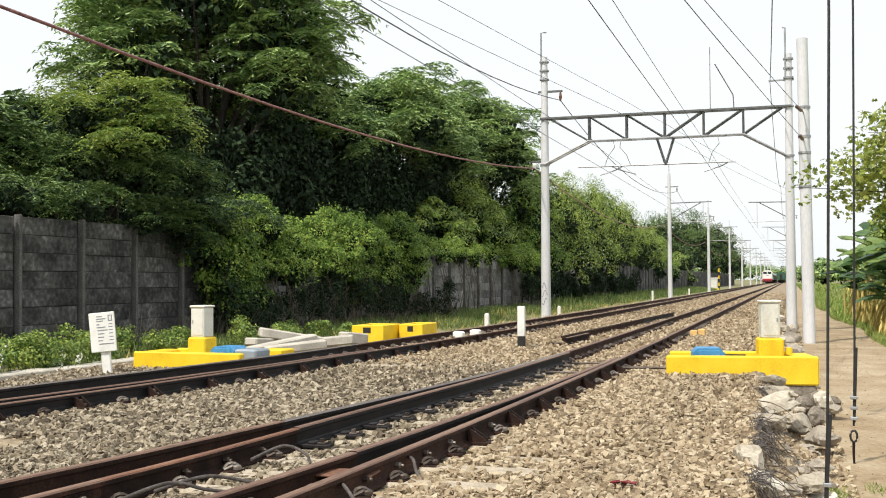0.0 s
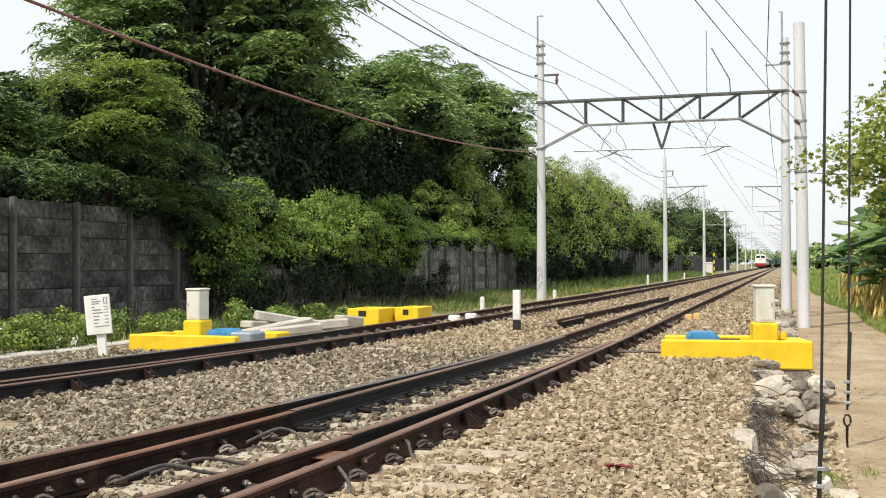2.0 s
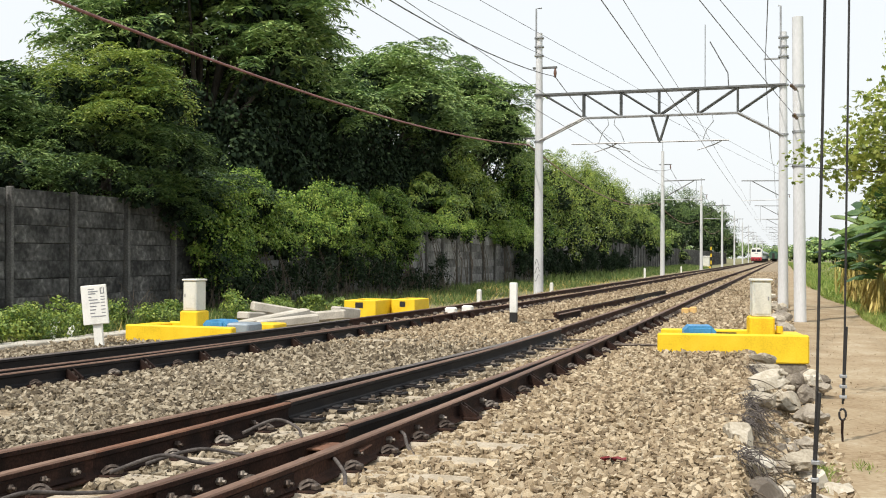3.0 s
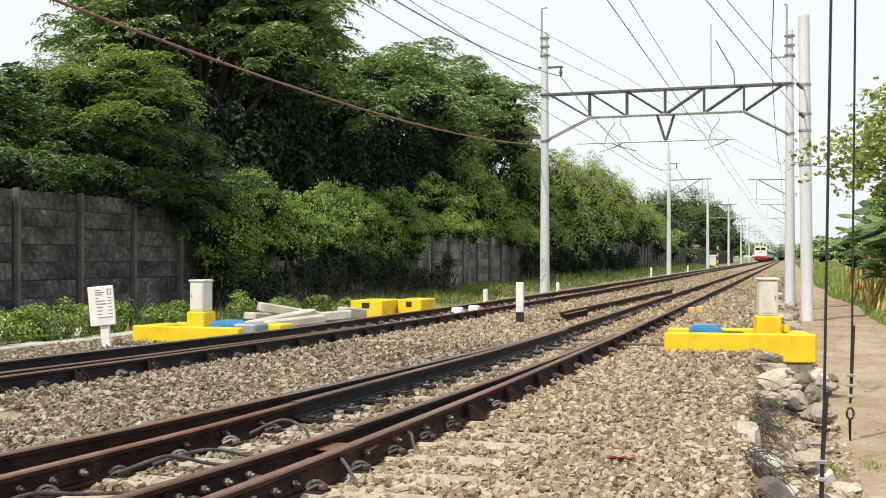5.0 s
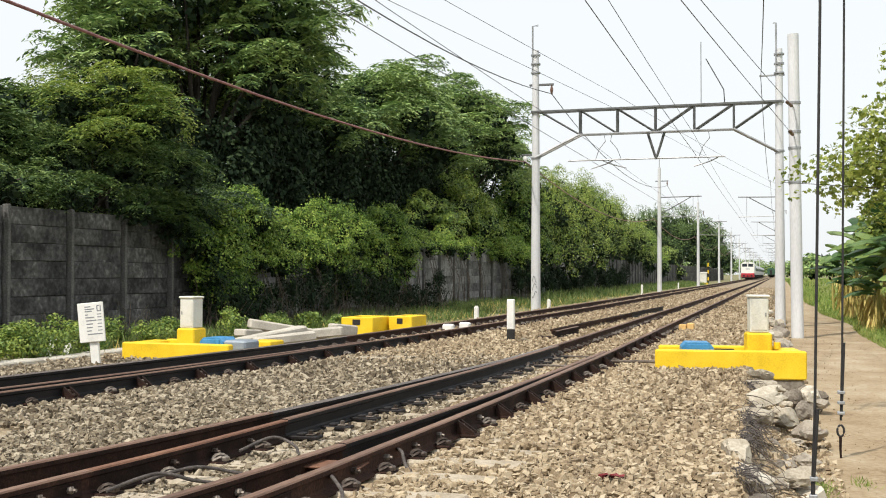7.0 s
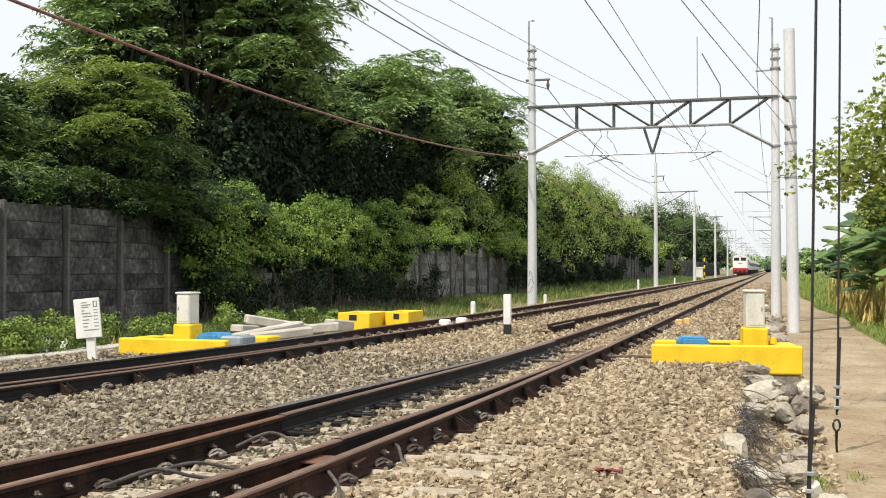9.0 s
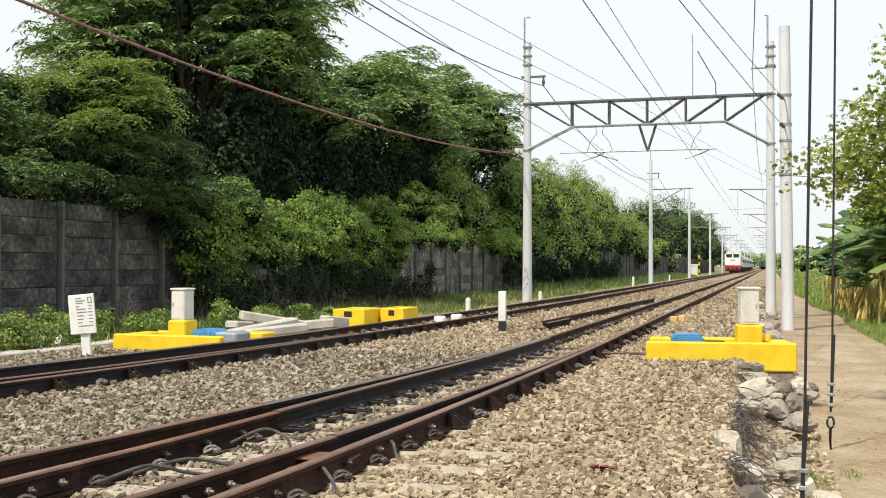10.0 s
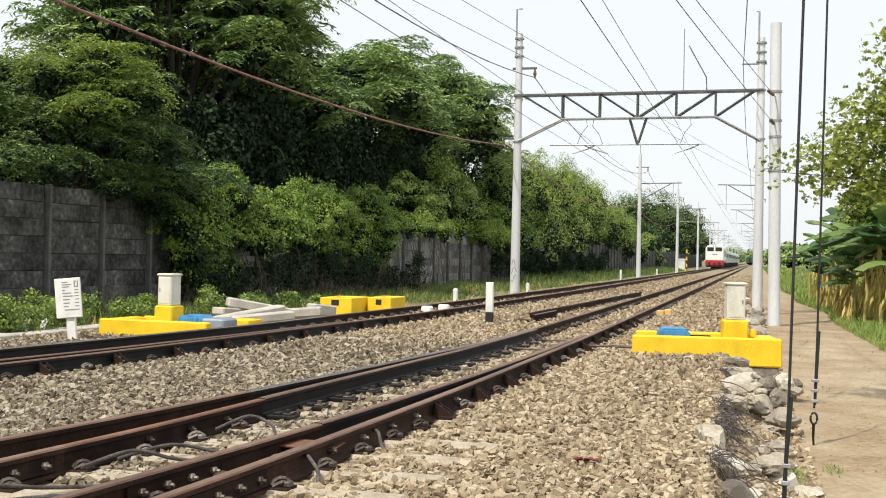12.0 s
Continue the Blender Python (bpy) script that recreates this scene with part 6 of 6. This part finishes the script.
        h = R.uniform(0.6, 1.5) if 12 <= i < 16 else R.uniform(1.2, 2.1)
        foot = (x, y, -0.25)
        t = thing("undergrowth", "straggling shade-coloured undergrowth at the foot of the wall", "bush", foot, group="undergrowth")
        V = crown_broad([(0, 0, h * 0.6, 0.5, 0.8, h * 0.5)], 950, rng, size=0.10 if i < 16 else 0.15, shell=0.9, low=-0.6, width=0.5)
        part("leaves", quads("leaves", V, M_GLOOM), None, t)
        for k in range(3):
            part("twig", Shape().tube([(0, 0, 0), (R.uniform(-0.2, 0.3), R.uniform(-0.4, 0.4), h * 0.6), (R.uniform(-0.3, 0.6), R.uniform(-0.8, 0.8), h * R.uniform(0.9, 1.3))], [0.014, 0.009, 0.004], 5), M_TWIG, t)
    # dry brush against the foot of the wall
    br = Shape()
    R = random.Random(77)
    for i in range(420):
        y = R.uniform(17, 46)
        x = R.uniform(-14.6, -13.0)
        a = Vector((x, y, -0.25))
        d = Vector((R.uniform(-0.5, 0.5), R.uniform(-0.8, 0.8), 1)).normalized()
        L = R.uniform(0.4, 1.3)
        br.tube([a, a + d * L * 0.5 + Vector((R.uniform(-0.08, 0.08), R.uniform(-0.08, 0.08), 0)), a + d * L + Vector((0, R.uniform(-0.3, 0.3), -0.1 * L))], [0.009, 0.007, 0.003], 4, caps=False)
    solid("dry_brush", br, M_TWIG, "tangle of dry brown twigs at the foot of the wall", "brush", kind="stuff")


def make_right_side():
    rng = np.random.default_rng(31)
    R = random.Random(31)
    foot = Vector((3.4, 15.4, -0.6))
    t = thing("tree", "yellow-green broadleaf tree reaching over the path", "tree", foot)
    part("trunk", Shape().tube([(0, 0, -0.1), (-0.1, 0, 1.4), (-0.15, 0.05, 2.6), (-0.1, 0.2, 4.2)], [0.16, 0.13, 0.11, 0.05], 9), M_BARK, t, smooth=True)
    tips = []
    for e in ((-3.35, -0.4, 3.20), (-3.0, -0.2, 3.40), (-2.7, 0.3, 3.6), (-2.4, -0.3, 3.9), (-2.15, 0.2, 4.2), (-1.9, -0.2, 4.6), (-1.6, 0.3, 5.0), (-2.45, 0.5, 3.15), (-2.6, 0.1, 3.4), (-2.3, -0.3, 3.6),
              (-2.0, 0.3, 3.8), (-1.8, -0.1, 4.2), (-1.85, 0.0, 3.5), (-1.55, 0.2, 4.5), (-1.4, -0.3, 4.9), (-2.2, 0.0, 2.95), (-1.6, 0.2, 4.0), (-1.5, -0.2, 4.8)):
        a, e = Vector((-0.14, 0.03, R.uniform(2.5, 3.4))), Vector(e)
        m = a.lerp(e, 0.5) + Vector((0, 0, 0.22))
        part("branch", Shape().tube([a, m, e], [0.026, 0.010, 0.003], 6), M_BARK, t, smooth=True)
        for k in range(20 if e.x < -2.65 else 30):
            u = R.uniform(0.62, 1.04)
            p = (a.lerp(m, u * 2) if u < 0.5 else m.lerp(e, u * 2 - 1)) + Vector((R.gauss(0, 0.14), R.gauss(0, 0.25), R.gauss(0, 0.13)))
            tips.append(p)
    P = np.array([tuple(p) for p in tips])
    base = np.repeat(P, 9, axis=0)
    n = len(base)
    base = base + rng.normal(0, 0.075, (n, 3))
    # two drooping halves to each leaf
    L = rng.uniform(0.05, 0.09, n)
    d = rng.normal(0, 0.6, (n, 3)) + np.array([0, 0, -0.35])
    f = rng.normal(0, 0.45, (n, 3)) + np.array([0, 0, 1.0])
    side = unit(np.cross(unit(d), f)) * (L * 0.2)[:, None]
    V = np.concatenate([leaves(base + side, d + side * 4, f + side * 5, L, L * 0.7), leaves(base - side, d - side * 4, f - side * 5, L, L * 0.7)])
    part("crown", quads("crown", V, M_OLIVE), None, t, "small rounded yellow-green leaves in drooping pairs")
    # banana plants
    def banana(x, y, h, seed):
        r = random.Random(seed)
        b = thing("banana_plant", "banana plant with torn green leaves and dry straw strips", "banana plant", (x, y, -0.6), group="banana plants")
        part("stem", Shape().tube([(0, 0, -0.1), (0.03, 0, h * 0.4), (0.05, 0.02, h * 0.78)], [0.12, 0.095, 0.045], 9), M_STEM, b, smooth=True)
        for i in range(4):
            u, v, q = r.uniform(-0.6, 0.6), r.uniform(-0.8, 0.8), r.uniform(0.38, 0.6)
            part("stem", Shape().tube([(u, v, -0.1), (u + r.uniform(-0.1, 0.1), v, h * q * 0.6), (u + r.uniform(-0.2, 0.2), v, h * q)], [0.065, 0.05, 0.02], 8), M_STEM, b, smooth=True)
        for i in range(9):
            a = i * 2.4 + r.uniform(-0.3, 0.3)
            z0 = h * (0.55 + 0.30 * i / 8 + r.uniform(-0.05, 0.05))
            rise, L, w = r.uniform(0.25, 1.1), h * r.uniform(0.34, 0.52), h * r.uniform(0.09, 0.125)
            if i in (0, 5):
                a, rise = math.pi + r.uniform(-0.5, 0.5), r.uniform(0.3, 0.7)
            s = Shape()
            pts = []
            for k in range(11):
                q = k / 10
                pts.append(Vector((math.cos(a) * L * q * 0.95, math.sin(a) * L * q * 0.95, z0 + L * (rise * q - 0.54 * q * q))))
            side = Vector((-math.sin(a), math.cos(a), 0))
            for k, p in enumerate(pts):
                ww = w * min(1.0, 0.45 + 0.2 * k) * math.sqrt(max(0.02, 1 - (max(0.0, k / 10 - 0.72) / 0.28) ** 2)) if k > 1 else 0.025
                tear = r.uniform(0.82, 1.0) if k > 2 else 1.0
                s.v += [tuple(p + side * ww * tear + Vector((0, 0, -0.30 * ww + r.uniform(-0.03, 0.02)))), tuple(p), tuple(p - side * ww * r.uniform(0.82, 1.0) + Vector((0, 0, -0.30 * ww + r.uniform(-0.03, 0.02))))]
            for k in range(10):
                s.face((3 * k, 3 * k + 1, 3 * k + 4, 3 * k + 3))
                s.face((3 * k + 1, 3 * k + 2, 3 * k + 5, 3 * k + 4))
            s.tube(pts, [0.022 - 0.0019 * k for k in range(11)], 5, caps=False)
            part("leaf", s, M_BANANA, b)
        nn = 80
        ang = np.array([r.uniform(0, 6.28) for _ in range(nn)])
        z = np.array([r.uniform(0.5, h * 0.55) for _ in range(nn)])
        base = np.stack([np.cos(ang) * rng.uniform(0.1, 0.55, nn), np.sin(ang) * rng.uniform(0.1, 0.55, nn), z], axis=1)
        d = np.stack([np.cos(ang) * 0.35, np.sin(ang) * 0.35, np.full(nn, -1.0)], axis=1)
        part("dead_foliage", quads("dead_foliage", leaves(base, d, d * np.array([1, 1, 0]) + 0.2, rng.uniform(0.3, 0.9, nn), rng.uniform(0.04, 0.13, nn)), M_DRY), None, b, "hanging straw-coloured dead leaves")
    for i, (x, y, h) in enumerate(((3.9, 38.6, 4.2), (4.3, 41.5, 4.6), (3.6, 46.0, 4.0), (4.4, 43.0, 4.8), (3.4, 53.0, 3.8), (4.3, 37.4, 3.6), (4.7, 47.0, 4.6), (3.3, 60.0, 3.8), (3.2, 39.6, 2.3), (3.4, 42.6, 2.6), (4.6, 39.4, 2.8), (3.0, 49.0, 2.4), (4.9, 41.0, 3.4))):
        banana(x, y, h, 300 + i)
    # leafy yellow-green shrubs among the banana plants
    for x, y, z0, z1 in ((4.3, 40.2, 1.9, 4.3), (4.4, 49.0, 0.8, 3.6), (5.4, 37.6, 1.6, 4.9)):
        lobes = random_lobes(x, y, z0, z1, 1.3, 1.6, 6, R, 0.5)
        limb_tree("shrub", (x, y, -0.6), lobes, crown_broad(lobes, 4200, rng, size=0.17, shell=0.5, low=-0.6), M_LEAFYG, "yellow-green leafy shrub among banana plants", 0.08, inner_fill(lobes, 500, rng, 0.2), "bush")
    # low far trees on the open side
    for x, y, z1, rx, ry in ((14, 330, 6.5, 7, 9), (26, 420, 8, 10, 10), (9.5, 470, 7, 7, 10), (44, 520, 9, 14, 12), (22, 620, 9, 16, 12), (70, 600, 10, 20, 14), (-2, 760, 9, 14, 10), (-24, 800, 11, 20, 12), (46, 800, 12, 24, 14), (110, 760, 12, 30, 14), (-60, 820, 12, 30, 14)):
        lobes = random_lobes(x, y, 0.2, z1, rx, ry, 7, R, 0.55)
        limb_tree("tree", (x, y, -0.4), lobes, crown_broad(lobes, 2600, rng, size=1.1, shell=0.4, low=-0.7), M_LEAF, "distant low green tree beyond the fields", 0.3, inner_fill(lobes, 300, rng, 2.0), limbs=False)


# ---- build ----
make_ground()
make_tracks()
make_hoses()
make_wall()
make_drain()
make_lineside()
make_rocks()
make_portal()
make_masts()
make_wires()
LOCO = make_locomotive()
coach = make_coach(-7.0, M_SILVER, "silver-grey passenger coach with dark windows", "train coach")
COACHES = [coach] + [copy_thing(coach, pose(-7.0, 0, 0.17)) for _ in range(7)]
green = make_coach(-3.07, M_GREENCOACH, "dark green train coach rolling away", "train coach")
GREEN = [green] + [copy_thing(green, pose(-3.07, 0, 0.17)) for _ in range(4)]
make_trees()
make_creepers()
make_grass()
make_right_side()
make_stones()


# ---- what moves: both trains roll evenly along their tracks ----
def motions():
    times = [0.0, 3.0, 6.0, 9.0, 12.0]
    walk(LOCO, [(t, pose(-7.0, 357 - 14.0 * t, 0.17)) for t in times])
    for i, c in enumerate(COACHES):
        walk(c, [(t, pose(-7.0, 357 + 16.6 + 20.5 * i - 14.0 * t, 0.17)) for t in times])
    for i, c in enumerate(GREEN):
        walk(c, [(t, pose(-3.07, 385 + 20.5 * i + 8.0 * t, 0.17)) for t in times])


motions()
